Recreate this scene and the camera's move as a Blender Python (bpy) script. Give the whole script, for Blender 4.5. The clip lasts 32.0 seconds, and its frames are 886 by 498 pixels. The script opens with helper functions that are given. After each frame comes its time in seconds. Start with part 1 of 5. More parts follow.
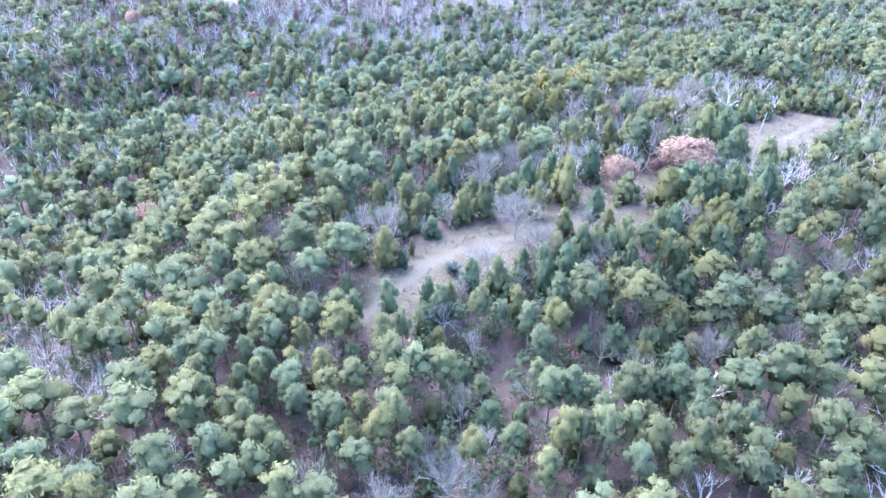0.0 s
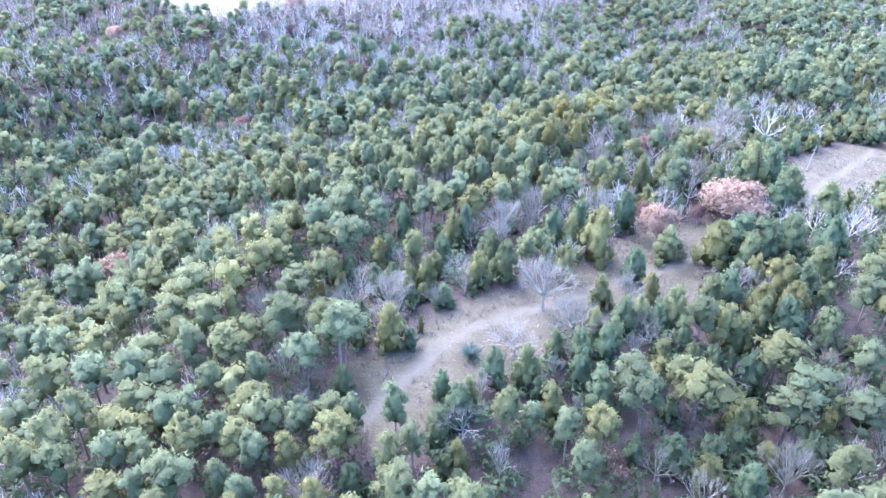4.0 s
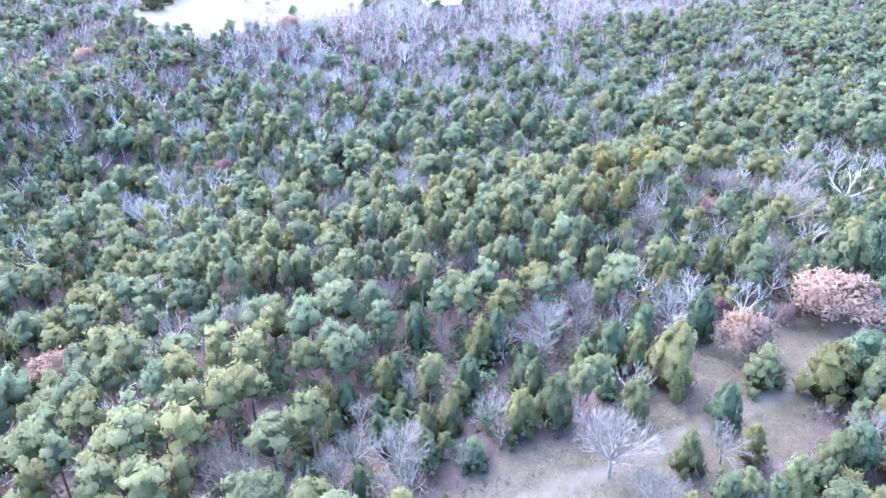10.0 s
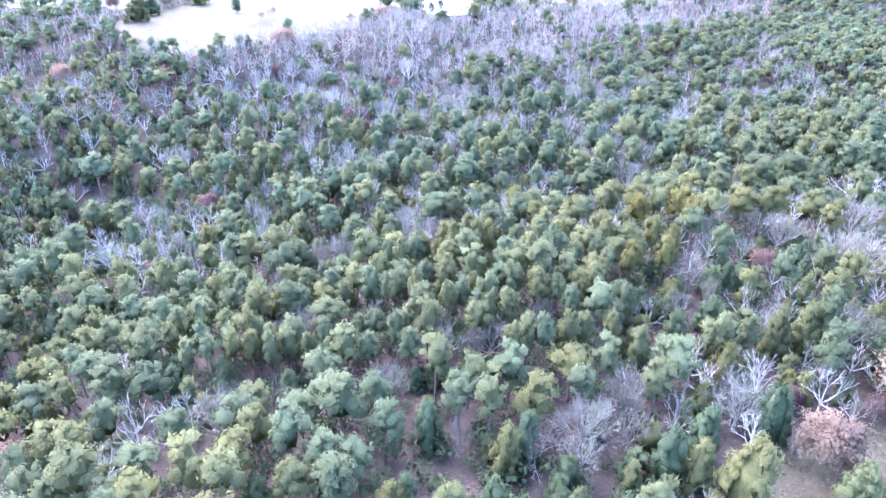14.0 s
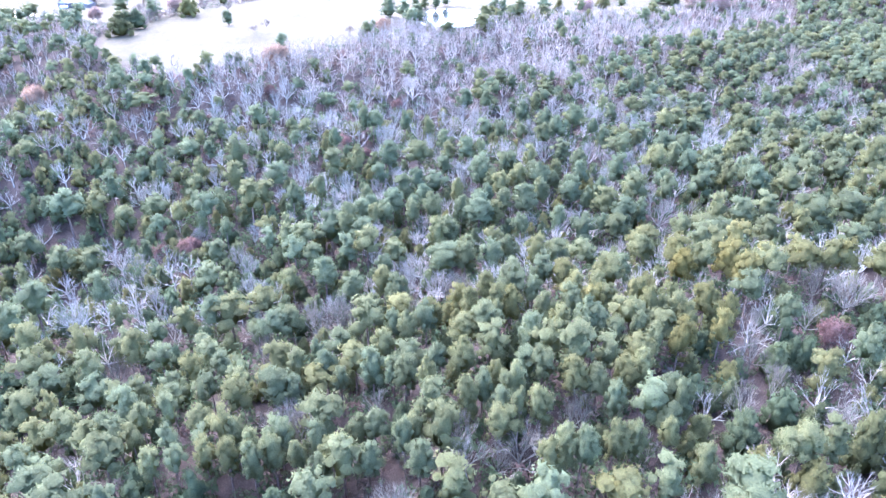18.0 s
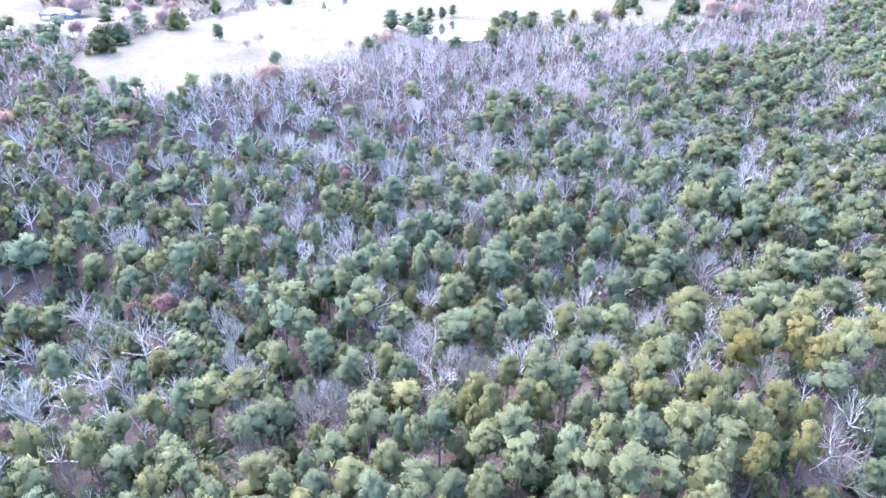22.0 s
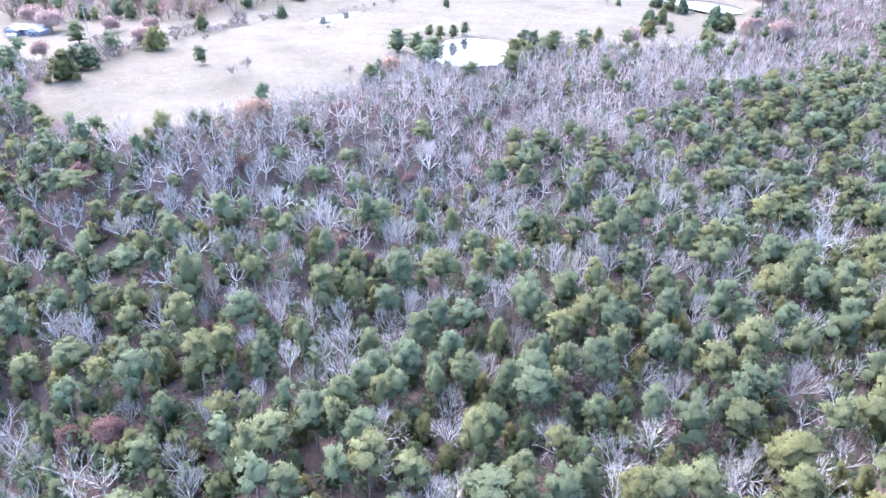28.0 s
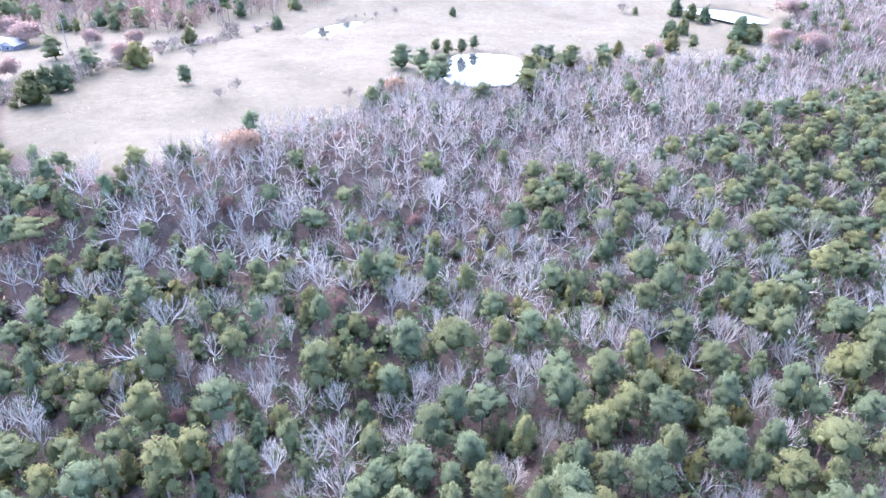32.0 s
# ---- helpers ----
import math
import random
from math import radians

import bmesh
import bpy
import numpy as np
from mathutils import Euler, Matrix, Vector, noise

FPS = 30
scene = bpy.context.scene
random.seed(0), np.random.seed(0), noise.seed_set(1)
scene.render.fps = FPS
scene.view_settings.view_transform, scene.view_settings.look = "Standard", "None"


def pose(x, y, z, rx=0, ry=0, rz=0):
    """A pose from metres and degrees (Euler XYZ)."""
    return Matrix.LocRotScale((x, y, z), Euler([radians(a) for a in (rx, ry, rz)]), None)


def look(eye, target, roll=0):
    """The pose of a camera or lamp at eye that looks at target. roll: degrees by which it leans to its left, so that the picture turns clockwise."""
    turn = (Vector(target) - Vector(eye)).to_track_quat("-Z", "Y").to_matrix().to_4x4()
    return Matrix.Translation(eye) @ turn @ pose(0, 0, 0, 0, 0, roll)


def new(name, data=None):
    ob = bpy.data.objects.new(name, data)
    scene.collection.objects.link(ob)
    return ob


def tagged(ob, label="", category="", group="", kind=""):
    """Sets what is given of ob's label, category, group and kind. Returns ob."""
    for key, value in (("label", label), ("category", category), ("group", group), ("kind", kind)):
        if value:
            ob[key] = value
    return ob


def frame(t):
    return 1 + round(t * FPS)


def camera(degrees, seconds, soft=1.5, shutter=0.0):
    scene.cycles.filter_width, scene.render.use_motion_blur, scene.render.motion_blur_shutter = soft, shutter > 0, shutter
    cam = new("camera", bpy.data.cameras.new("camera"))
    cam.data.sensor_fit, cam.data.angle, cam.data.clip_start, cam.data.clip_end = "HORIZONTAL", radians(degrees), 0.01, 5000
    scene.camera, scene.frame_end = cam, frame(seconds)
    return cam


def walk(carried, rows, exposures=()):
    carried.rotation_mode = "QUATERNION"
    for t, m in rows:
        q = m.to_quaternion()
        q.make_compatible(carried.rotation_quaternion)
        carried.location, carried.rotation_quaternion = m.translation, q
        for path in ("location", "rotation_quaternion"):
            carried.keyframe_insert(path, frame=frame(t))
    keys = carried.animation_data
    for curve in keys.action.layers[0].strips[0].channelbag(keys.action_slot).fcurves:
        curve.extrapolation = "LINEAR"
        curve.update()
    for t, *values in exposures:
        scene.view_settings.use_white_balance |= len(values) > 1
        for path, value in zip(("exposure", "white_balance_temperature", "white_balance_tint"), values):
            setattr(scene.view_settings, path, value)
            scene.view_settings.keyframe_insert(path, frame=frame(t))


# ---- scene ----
import collections

EXPO = 3.1
cam = camera(66, 32.0)
PATH = [
    (0, look((0.714, 0.060, 65.398), (5.094, 43.008, 40.173), 0.712)),
    (1, look((0.625, 5.032, 65.302), (5.024, 47.997, 40.110), 0.692)),
    (2, look((0.574, 10.061, 65.283), (4.994, 53.044, 40.125), 0.647)),
    (3, look((0.528, 15.124, 65.279), (4.972, 58.128, 40.161), 0.620)),
    (4, look((0.470, 20.194, 65.257), (4.943, 63.221, 40.185), 0.630)),
    (5, look((0.393, 25.247, 65.202), (4.900, 68.300, 40.180), 0.680)),
    (6, look((0.299, 30.261, 65.110), (4.840, 73.342, 40.142), 0.764)),
    (7, look((0.191, 35.220, 64.989), (4.768, 78.330, 40.076), 0.870)),
    (8, look((0.078, 40.112, 64.852), (4.690, 83.249, 39.993), 0.983)),
    (9, look((-0.030, 44.931, 64.712), (4.610, 88.093, 39.903), 1.088)),
    (10, look((-0.127, 49.677, 64.585), (4.537, 92.861, 39.819), 1.174)),
    (11, look((-0.206, 54.353, 64.481), (4.475, 97.557, 39.752), 1.231)),
    (12, look((-0.261, 58.969, 64.411), (4.427, 102.188, 39.711), 1.256)),
    (13, look((-0.290, 63.538, 64.380), (4.395, 106.769, 39.700), 1.249)),
    (14, look((-0.294, 68.073, 64.390), (4.381, 111.312, 39.722), 1.212)),
    (15, look((-0.273, 72.592, 64.439), (4.382, 115.836, 39.775), 1.154)),
    (16, look((-0.233, 77.110, 64.520), (4.395, 120.356, 39.856), 1.081)),
    (17, look((-0.179, 81.641, 64.627), (4.416, 124.888, 39.958), 1.006)),
    (18, look((-0.117, 86.199, 64.750), (4.441, 129.446, 40.073), 0.938)),
    (19, look((-0.054, 90.792, 64.877), (4.466, 134.038, 40.193), 0.885)),
    (20, look((0.004, 95.426, 64.999), (4.486, 138.672, 40.308), 0.856)),
    (21, look((0.051, 100.100, 65.108), (4.497, 143.347, 40.411), 0.852)),
    (22, look((0.084, 104.812, 65.195), (4.498, 148.061, 40.496), 0.875)),
    (23, look((0.101, 109.553, 65.257), (4.488, 152.805, 40.559), 0.921)),
    (24, look((0.100, 114.311, 65.294), (4.466, 157.568, 40.600), 0.981)),
    (25, look((0.085, 119.073, 65.308), (4.436, 162.334, 40.620), 1.046)),
    (26, look((0.058, 123.823, 65.307), (4.400, 167.089, 40.625), 1.104)),
    (27, look((0.025, 128.549, 65.299), (4.361, 171.819, 40.622), 1.144)),
    (28, look((-0.009, 133.245, 65.296), (4.323, 176.516, 40.622), 1.157)),
    (29, look((-0.039, 137.911, 65.309), (4.287, 181.182, 40.634), 1.144)),
    (30, look((-0.062, 142.564, 65.349), (4.250, 185.832, 40.667), 1.116)),
    (31, look((-0.080, 147.239, 65.421), (4.207, 190.503, 40.727), 1.104)),
    (32, look((-0.101, 151.998, 65.521), (4.143, 195.258, 40.812), 1.163)),
]
walk(cam, PATH, exposures=[(0, EXPO + 0.55, 4800, 26), (18, EXPO + 0.53, 4900, 29), (32, EXPO + 0.18, 5250, 28)])

# ---- world, sun ----
SUN_ELEV, SUN_AZ = 48.0, -35.0
world = bpy.data.worlds.new("dusk_sky")
scene.world = world
world.use_nodes = True
wn = world.node_tree
sky = wn.nodes.new("ShaderNodeTexSky")
sky.sky_type = "NISHITA"
sky.sun_disc = False
sky.sun_elevation = radians(SUN_ELEV)
sky.sun_rotation = radians(SUN_AZ)
sky.air_density, sky.dust_density, sky.ozone_density = 1.2, 3.0, 1.0
wn.nodes["Background"].inputs["Strength"].default_value = 0.15
wn.links.new(sky.outputs["Color"], wn.nodes["Background"].inputs["Color"])
sun = new("sun", bpy.data.lights.new("sun", "SUN"))
sun.data.energy, sun.data.angle, sun.data.color = 0.8, radians(90), (1.0, 0.86, 0.64)
_e, _a = radians(SUN_ELEV), radians(SUN_AZ)
sun.matrix_world = look((math.sin(_a) * math.cos(_e) * 300, math.cos(_a) * math.cos(_e) * 300, math.sin(_e) * 300), (0, 0, 0))


# ---- materials ----
def nodes_of(name, rough=0.9, spec=0.2):
    m = bpy.data.materials.new(name)
    m.use_nodes = True
    nt = m.node_tree
    b = nt.nodes["Principled BSDF"]
    b.inputs["Roughness"].default_value = rough
    b.inputs["Specular IOR Level"].default_value = spec
    return m, nt, b


def node(nt, kind, **values):
    n = nt.nodes.new(kind)
    for key, v in values.items():
        n.inputs[key.replace("_", " ")].default_value = v
    return n


def noise_tex(nt, scale, detail=3.0, coords="Object"):
    tc = nt.nodes.new("ShaderNodeTexCoord")
    n = node(nt, "ShaderNodeTexNoise", Scale=scale, Detail=detail)
    nt.links.new(tc.outputs[coords], n.inputs["Vector"])
    return n.outputs["Fac"]


def ramp(nt, fac, stops):
    r = nt.nodes.new("ShaderNodeValToRGB")
    el = r.color_ramp.elements
    while len(el) < len(stops):
        el.new(0.5)
    for e, (p, c) in zip(el, stops):
        e.position, e.color = p, (*c, 1)
    nt.links.new(fac, r.inputs["Fac"])
    return r.outputs["Color"]


def mix(nt, fac, a, b, mode="MIX"):
    n = nt.nodes.new("ShaderNodeMix")
    n.data_type, n.blend_type = "RGBA", mode
    for slot, v in ((0, fac), (6, a), (7, b)):
        if isinstance(v, (int, float)):
            n.inputs[slot].default_value = v
        elif isinstance(v, tuple):
            n.inputs[slot].default_value = (*v, 1)
        else:
            nt.links.new(v, n.inputs[slot])
    return n.outputs[2]


def maprange(nt, v, a, b, c, d):
    n = nt.nodes.new("ShaderNodeMapRange")
    for k, x in zip(("From Min", "From Max", "To Min", "To Max"), (a, b, c, d)):
        n.inputs[k].default_value = x
    nt.links.new(v, n.inputs["Value"])
    return n.outputs["Result"]


def bump(nt, b, height, strength=0.5, distance=0.1):
    n = node(nt, "ShaderNodeBump", Strength=strength, Distance=distance)
    nt.links.new(height, n.inputs["Height"])
    nt.links.new(n.outputs["Normal"], b.inputs["Normal"])


def foliage(name, source, rough=0.75):
    """Needles or leaves, coloured by the tree's own tint; the tufts vary among themselves."""
    m, nt, b = nodes_of(name, rough, 0.06)
    if source == "object":
        tint = nt.nodes.new("ShaderNodeObjectInfo").outputs["Color"]
    else:
        at = nt.nodes.new("ShaderNodeAttribute")
        at.attribute_name = "tint"
        tint = at.outputs["Color"]
    isl = nt.nodes.new("ShaderNodeNewGeometry").outputs["Random Per Island"]
    v = maprange(nt, isl, 0, 1, 0.8, 1.22)
    c = mix(nt, 1.0, tint, v, "MULTIPLY")
    fine = noise_tex(nt, 4.5, 5)
    c = mix(nt, 1.0, c, ramp(nt, fine, [(0.32, (0.8, 0.82, 0.83)), (0.68, (1.18, 1.16, 1.1))]), "MULTIPLY")
    nt.links.new(c, b.inputs["Base Color"])
    bump(nt, b, fine, 0.5, 0.13)
    thin = nt.nodes.new("ShaderNodeBsdfTranslucent")
    nt.links.new(c, thin.inputs["Color"])
    both = nt.nodes.new("ShaderNodeMixShader")
    both.inputs["Fac"].default_value = 0.5
    nt.links.new(b.outputs["BSDF"], both.inputs[1])
    nt.links.new(thin.outputs["BSDF"], both.inputs[2])
    nt.links.new(both.outputs["Shader"], nt.nodes["Material Output"].inputs["Surface"])
    return m


def bark(name, lo, hi, source="object"):
    m, nt, b = nodes_of(name, 0.95, 0.1)
    n = noise_tex(nt, 2.5, 5)
    c = ramp(nt, n, [(0.3, lo), (0.7, hi)])
    if source == "object":
        tint = nt.nodes.new("ShaderNodeObjectInfo").outputs["Color"]
    else:
        at = nt.nodes.new("ShaderNodeAttribute")
        at.attribute_name = "tint"
        tint = at.outputs["Color"]
    c = mix(nt, 1.0, c, tint, "MULTIPLY")
    nt.links.new(c, b.inputs["Base Color"])
    bump(nt, b, noise_tex(nt, 14.0, 3), 0.5, 0.03)
    return m


M_NEEDLE = foliage("needles", "object")
M_NEEDLE_W = foliage("needles_woods", "tint")
M_LEAF = foliage("dry_leaves", "object", 0.85)
M_BARK = bark("pine_bark", (0.10, 0.075, 0.06), (0.24, 0.19, 0.16))
M_BARK_W = bark("pine_bark_woods", (0.10, 0.075, 0.06), (0.24, 0.19, 0.16), "tint")
M_PALE = bark("pale_bark", (0.31, 0.305, 0.28), (0.55, 0.545, 0.51))
M_PALE_W = bark("pale_bark_woods", (0.31, 0.305, 0.28), (0.55, 0.545, 0.51), "tint")


def ground_material():
    m, nt, b = nodes_of("ground_cover", 0.95, 0.1)
    tc = nt.nodes.new("ShaderNodeTexCoord")
    def nz(scale, detail=4.0, rough=0.6):
        n = node(nt, "ShaderNodeTexNoise", Scale=scale, Detail=detail, Roughness=rough)
        nt.links.new(tc.outputs["Object"], n.inputs["Vector"])
        return n.outputs["Fac"]
    litter = ramp(nt, nz(0.35, 5), [(0.3, (0.050, 0.040, 0.033)), (0.5, (0.076, 0.059, 0.048)), (0.72, (0.112, 0.088, 0.072))])
    litter = mix(nt, 1.0, litter, ramp(nt, nz(6, 3), [(0.3, (0.6, 0.6, 0.6)), (0.7, (1.35, 1.3, 1.25))]), "MULTIPLY")
    grass = ramp(nt, nz(0.16, 6, 0.7), [(0.3, (0.055, 0.047, 0.029)), (0.5, (0.082, 0.070, 0.045)), (0.7, (0.110, 0.095, 0.062))])
    grass = mix(nt, 1.0, grass, ramp(nt, nz(2.6, 5, 0.8), [(0.32, (0.6, 0.62, 0.58)), (0.68, (1.36, 1.32, 1.3))]), "MULTIPLY")
    field = ramp(nt, nz(0.05, 7, 0.7), [(0.3, (0.090, 0.078, 0.050)), (0.5, (0.115, 0.100, 0.066)), (0.7, (0.136, 0.119, 0.081))])
    field = mix(nt, 1.0, field, ramp(nt, nz(0.45, 6, 0.8), [(0.32, (0.76, 0.79, 0.74)), (0.68, (1.16, 1.14, 1.14))]), "MULTIPLY")
    def attr(name):
        a = nt.nodes.new("ShaderNodeAttribute")
        a.attribute_name = name
        return a.outputs["Fac"]
    def edge(name, scale, amount, lo, hi):
        s = nt.nodes.new("ShaderNodeMath")
        s.operation = "MULTIPLY_ADD"
        nt.links.new(nz(scale, 5), s.inputs[0])
        s.inputs[1].default_value = amount
        nt.links.new(attr(name), s.inputs[2])
        return maprange(nt, s.outputs[0], lo, hi, 0, 1)
    c = mix(nt, edge("grassy", 0.3, 3.0, 0.6, 2.4), litter, grass)
    c = mix(nt, edge("pasture", 0.15, 4.0, 1.0, 3.5), c, field)
    c = mix(nt, edge("worn", 0.5, 1.6, 0.9, 2.0), c, (0.114, 0.100, 0.071))
    nt.links.new(c, b.inputs["Base Color"])
    bump(nt, b, nz(2.2, 6, 0.7), 0.7, 0.35)
    return m


M_GROUND = ground_material()
m_w, nt_w, b_w = nodes_of("pond_water", 0.04, 0.5)
b_w.inputs["Base Color"].default_value = (0.05, 0.055, 0.05, 1)
bump(nt_w, b_w, noise_tex(nt_w, 1.5, 2), 0.06, 0.02)
M_WATER = m_w

# ---- ground ----
HILLS_NEAR = [(-60, 20, 0), (0, 20, 0), (60, 20, 0), (-22, 70, 3), (20, 68, 4), (51, 70, 3), (-70, 80, -3), (11, 90, 9), (22, 97, 10), (45, 112, 9.5), (62, 117, 9.5),
         (90, 125, 10), (110, 90, 6), (-5, 118, 7), (-16, 133, 4), (-60, 125, -7), (-71, 145, -10), (20, 140, 9), (32, 147, 9.5), (56, 160, 9.5), (64, 154, 8),
         (100, 165, 9), (122, 180, 9.5)]
HILLS_FAR = [(-45, 177, -2), (-56, 193, -8), (-3, 187, 2), (42, 195, 2), (-30, 195, -1), (48, 205, 3), (-20, 210, 2.5), (3, 213, 1), (92, 239, 3), (22, 241, 4),
         (-20, 240, 7), (62, 252, 5), (47, 252, 6), (45, 275, 9), (-39, 278, 16.5), (-40, 317, 18), (-76, 307, 18), (30, 340, 17.5), (62, 334, 15), (0, 300, 16.5),
         (-100, 250, 8), (150, 300, 10), (0, 480, 19), (-200, 430, 19), (200, 430, 19)]
HILLS = np.array(HILLS_NEAR + HILLS_FAR, float)


def height(x, y):
    """The lie of the land: a ridge with a clearing, a wooded valley beyond it, and pasture on the far rise."""
    x, y = np.asarray(x, float), np.asarray(y, float)
    d = (x[..., None] - HILLS[:, 0]) ** 2 + (y[..., None] - HILLS[:, 1]) ** 2
    s = 1 / (d / 18**2 + 0.15) ** 2
    return (s * HILLS[:, 2]).sum(-1) / s.sum(-1)


CLEARING = [(-8, 87), (-6, 91), (1, 91), (5, 96), (9, 99), (14, 102), (21, 102), (27, 106), (34, 109), (39, 116), (46, 121), (57, 121),
            (72, 125), (78, 130), (86, 147), (107, 156), (118, 150), (96, 132), (84, 125), (74, 119), (55, 112), (50, 104), (46, 99),
            (37, 98), (29, 92), (21, 89), (14, 85), (7, 81), (4, 76), (-1, 76), (-4, 82)]
FIELD = [(-400, 360), (-150, 343), (-104, 334), (-84, 318), (-80, 298), (-73, 282), (-59, 274), (-48, 269), (-39, 275), (-29, 286), (-21, 293), (-9, 296), (-3, 309), (4, 322),
         (16, 318), (34, 318), (41, 340), (54, 350), (69, 349), (84, 346), (111, 360), (128, 368), (137, 385), (150, 400), (260, 520), (600, 1500), (-1200, 1500)]
TRAIL = [(-3, 80), (4, 87), (8, 92), (13, 95), (19, 96.5), (28, 100), (36, 104), (45, 107), (53, 111), (64, 121), (78, 127), (92, 138), (110, 152)]


def inside(poly, x, y):
    """Metres inside the outline (negative outside)."""
    x, y = np.asarray(x, float), np.asarray(y, float)
    dist = np.full(x.shape, 1e9)
    odd = np.zeros(x.shape, bool)
    for (ax, ay), (bx, by) in zip(poly, poly[1:] + poly[:1]):
        dx, dy = bx - ax, by - ay
        t = np.clip(((x - ax) * dx + (y - ay) * dy) / (dx * dx + dy * dy), 0, 1)
        dist = np.minimum(dist, np.hypot(x - ax - t * dx, y - ay - t * dy))
        if ay != by:
            odd ^= ((ay > y) != (by > y)) & (x < ax + (y - ay) * dx / dy)
    return np.where(odd, dist, -dist)


def along(line, x, y):
    x, y = np.asarray(x, float), np.asarray(y, float)
    dist = np.full(x.shape, 1e9)
    for (ax, ay), (bx, by) in zip(line, line[1:]):
        dx, dy = bx - ax, by - ay
        t = np.clip(((x - ax) * dx + (y - ay) * dy) / (dx * dx + dy * dy), 0, 1)
        dist = np.minimum(dist, np.hypot(x - ax - t * dx, y - ay - t * dy))
    return dist


def mesh_of(name, verts, tris, material, smooth=True, tint=None, normals=None):
    """One mesh from arrays of corners and triangles; foliage brings its own soft normals."""
    me = bpy.data.meshes.new(name)
    verts, tris = np.asarray(verts, np.float32), np.asarray(tris, np.int32)
    me.vertices.add(len(verts))
    me.vertices.foreach_set("co", verts.ravel())
    me.loops.add(tris.size)
    me.loops.foreach_set("vertex_index", tris.ravel())
    me.polygons.add(len(tris))
    me.polygons.foreach_set("loop_start", np.arange(0, tris.size, 3, dtype=np.int32))
    me.polygons.foreach_set("use_smooth", np.full(len(tris), smooth))
    if tint is not None:
        a = me.attributes.new("tint", "FLOAT_COLOR", "POINT")
        a.data.foreach_set("color", np.c_[tint, np.ones(len(tint))].astype(np.float32).ravel())
    me.materials.append(material)
    me.update(calc_edges=True)
    if normals is not None:
        a = me.attributes.new("custom_normal", "FLOAT_VECTOR", "POINT")
        a.data.foreach_set("vector", np.asarray(normals, np.float32).ravel())
    return me


def spread(lo, hi, step, far, grow=1.25):
    mid = list(np.arange(lo, hi + step, step))
    d = step
    v = hi + step
    up = []
    while v < far:
        d *= grow
        v += d
        up.append(v)
    d, v, down = step, lo, []
    while v > -far:
        d *= grow
        v -= d
        down.append(v)
    return np.array(down[::-1] + mid + up)


PONDS = [[(21, 349), (29, 351), (37, 348), (40, 342), (37, 328), (32, 320), (24, 319), (18, 321), (17, 327), (18, 338)],
         [(-25, 382), (-21, 393), (-14, 402), (-7, 408), (-5, 401), (-13, 388), (-18, 380)],
         [(122, 424), (131, 429), (142, 427), (148, 416), (148, 405), (140, 399), (130, 401), (125, 411)],
         [(6.5, 319), (9.5, 322), (11, 318), (8.5, 316)],
         [(-135, 350), (-129, 362), (-122, 357), (-121, 351), (-132, 346)]]
POND_LEVEL = [float(height(*np.mean(p, axis=0))) - 0.35 for p in PONDS]

gx, gy = spread(-170, 190, 2.5, 3200), spread(-10, 440, 2.5, 3600)
XX, YY = np.meshgrid(gx, gy)
ZZ = height(XX, YY)
for p, lev in zip(PONDS, POND_LEVEL):
    ins = inside(p, XX, YY)
    k = np.clip((ins + 3.0) / 6.0, 0, 1)
    ZZ = ZZ * (1 - k) + (lev - 0.9 * np.clip(ins / 2 + 0.25, -0.6, 1)) * k
rough = np.array([[noise.noise((x * 0.11, y * 0.11, 0.0)) for x in gx] for y in gy])
ZZ = ZZ + 0.35 * rough * (inside(PONDS[0], XX, YY) < -6)
idx = np.arange(XX.size).reshape(XX.shape)
q = np.stack([idx[:-1, :-1], idx[:-1, 1:], idx[1:, 1:], idx[1:, :-1]], -1).reshape(-1, 4)
gm = mesh_of("ground", np.c_[XX.ravel(), YY.ravel(), ZZ.ravel()], np.r_[q[:, [0, 1, 2]], q[:, [0, 2, 3]]], M_GROUND)
for nm, val in (("grassy", np.clip(inside(CLEARING, XX, YY), -6, 6)), ("pasture", np.clip(inside(FIELD, XX, YY), -8, 8)),
                ("worn", np.clip(1.6 - along(TRAIL, XX, YY), -4, 1.2))):
    a = gm.attributes.new(nm, "FLOAT", "POINT")
    a.data.foreach_set("value", val.ravel().astype(np.float32))
ground = tagged(new("ground", gm), "leaf-littered forest floor, dry grass clearing and pale winter pasture", "ground", kind="structure")


def level(x, y):
    return float(height(x, y))


for p, lev in zip(PONDS, POND_LEVEL):
    bm = bmesh.new()
    n = len(p)
    ring = []
    for i in range(n):
        for s in (0, 0.5):
            a, b2 = np.array(p[i]), np.array(p[(i + 1) % n])
            ring.append(a * (1 - s) + b2 * s)
    c0 = np.mean(ring, axis=0)
    vs = [bm.verts.new((*(c0 + (r - c0) * 1.1), lev)) for r in ring]
    bm.faces.new(vs)
    me = bpy.data.meshes.new("water")
    bm.to_mesh(me)
    bm.free()
    me.materials.append(M_WATER)
    tagged(new("water", me), "still farm pond mirroring the pale sky", "pond", kind="structure")

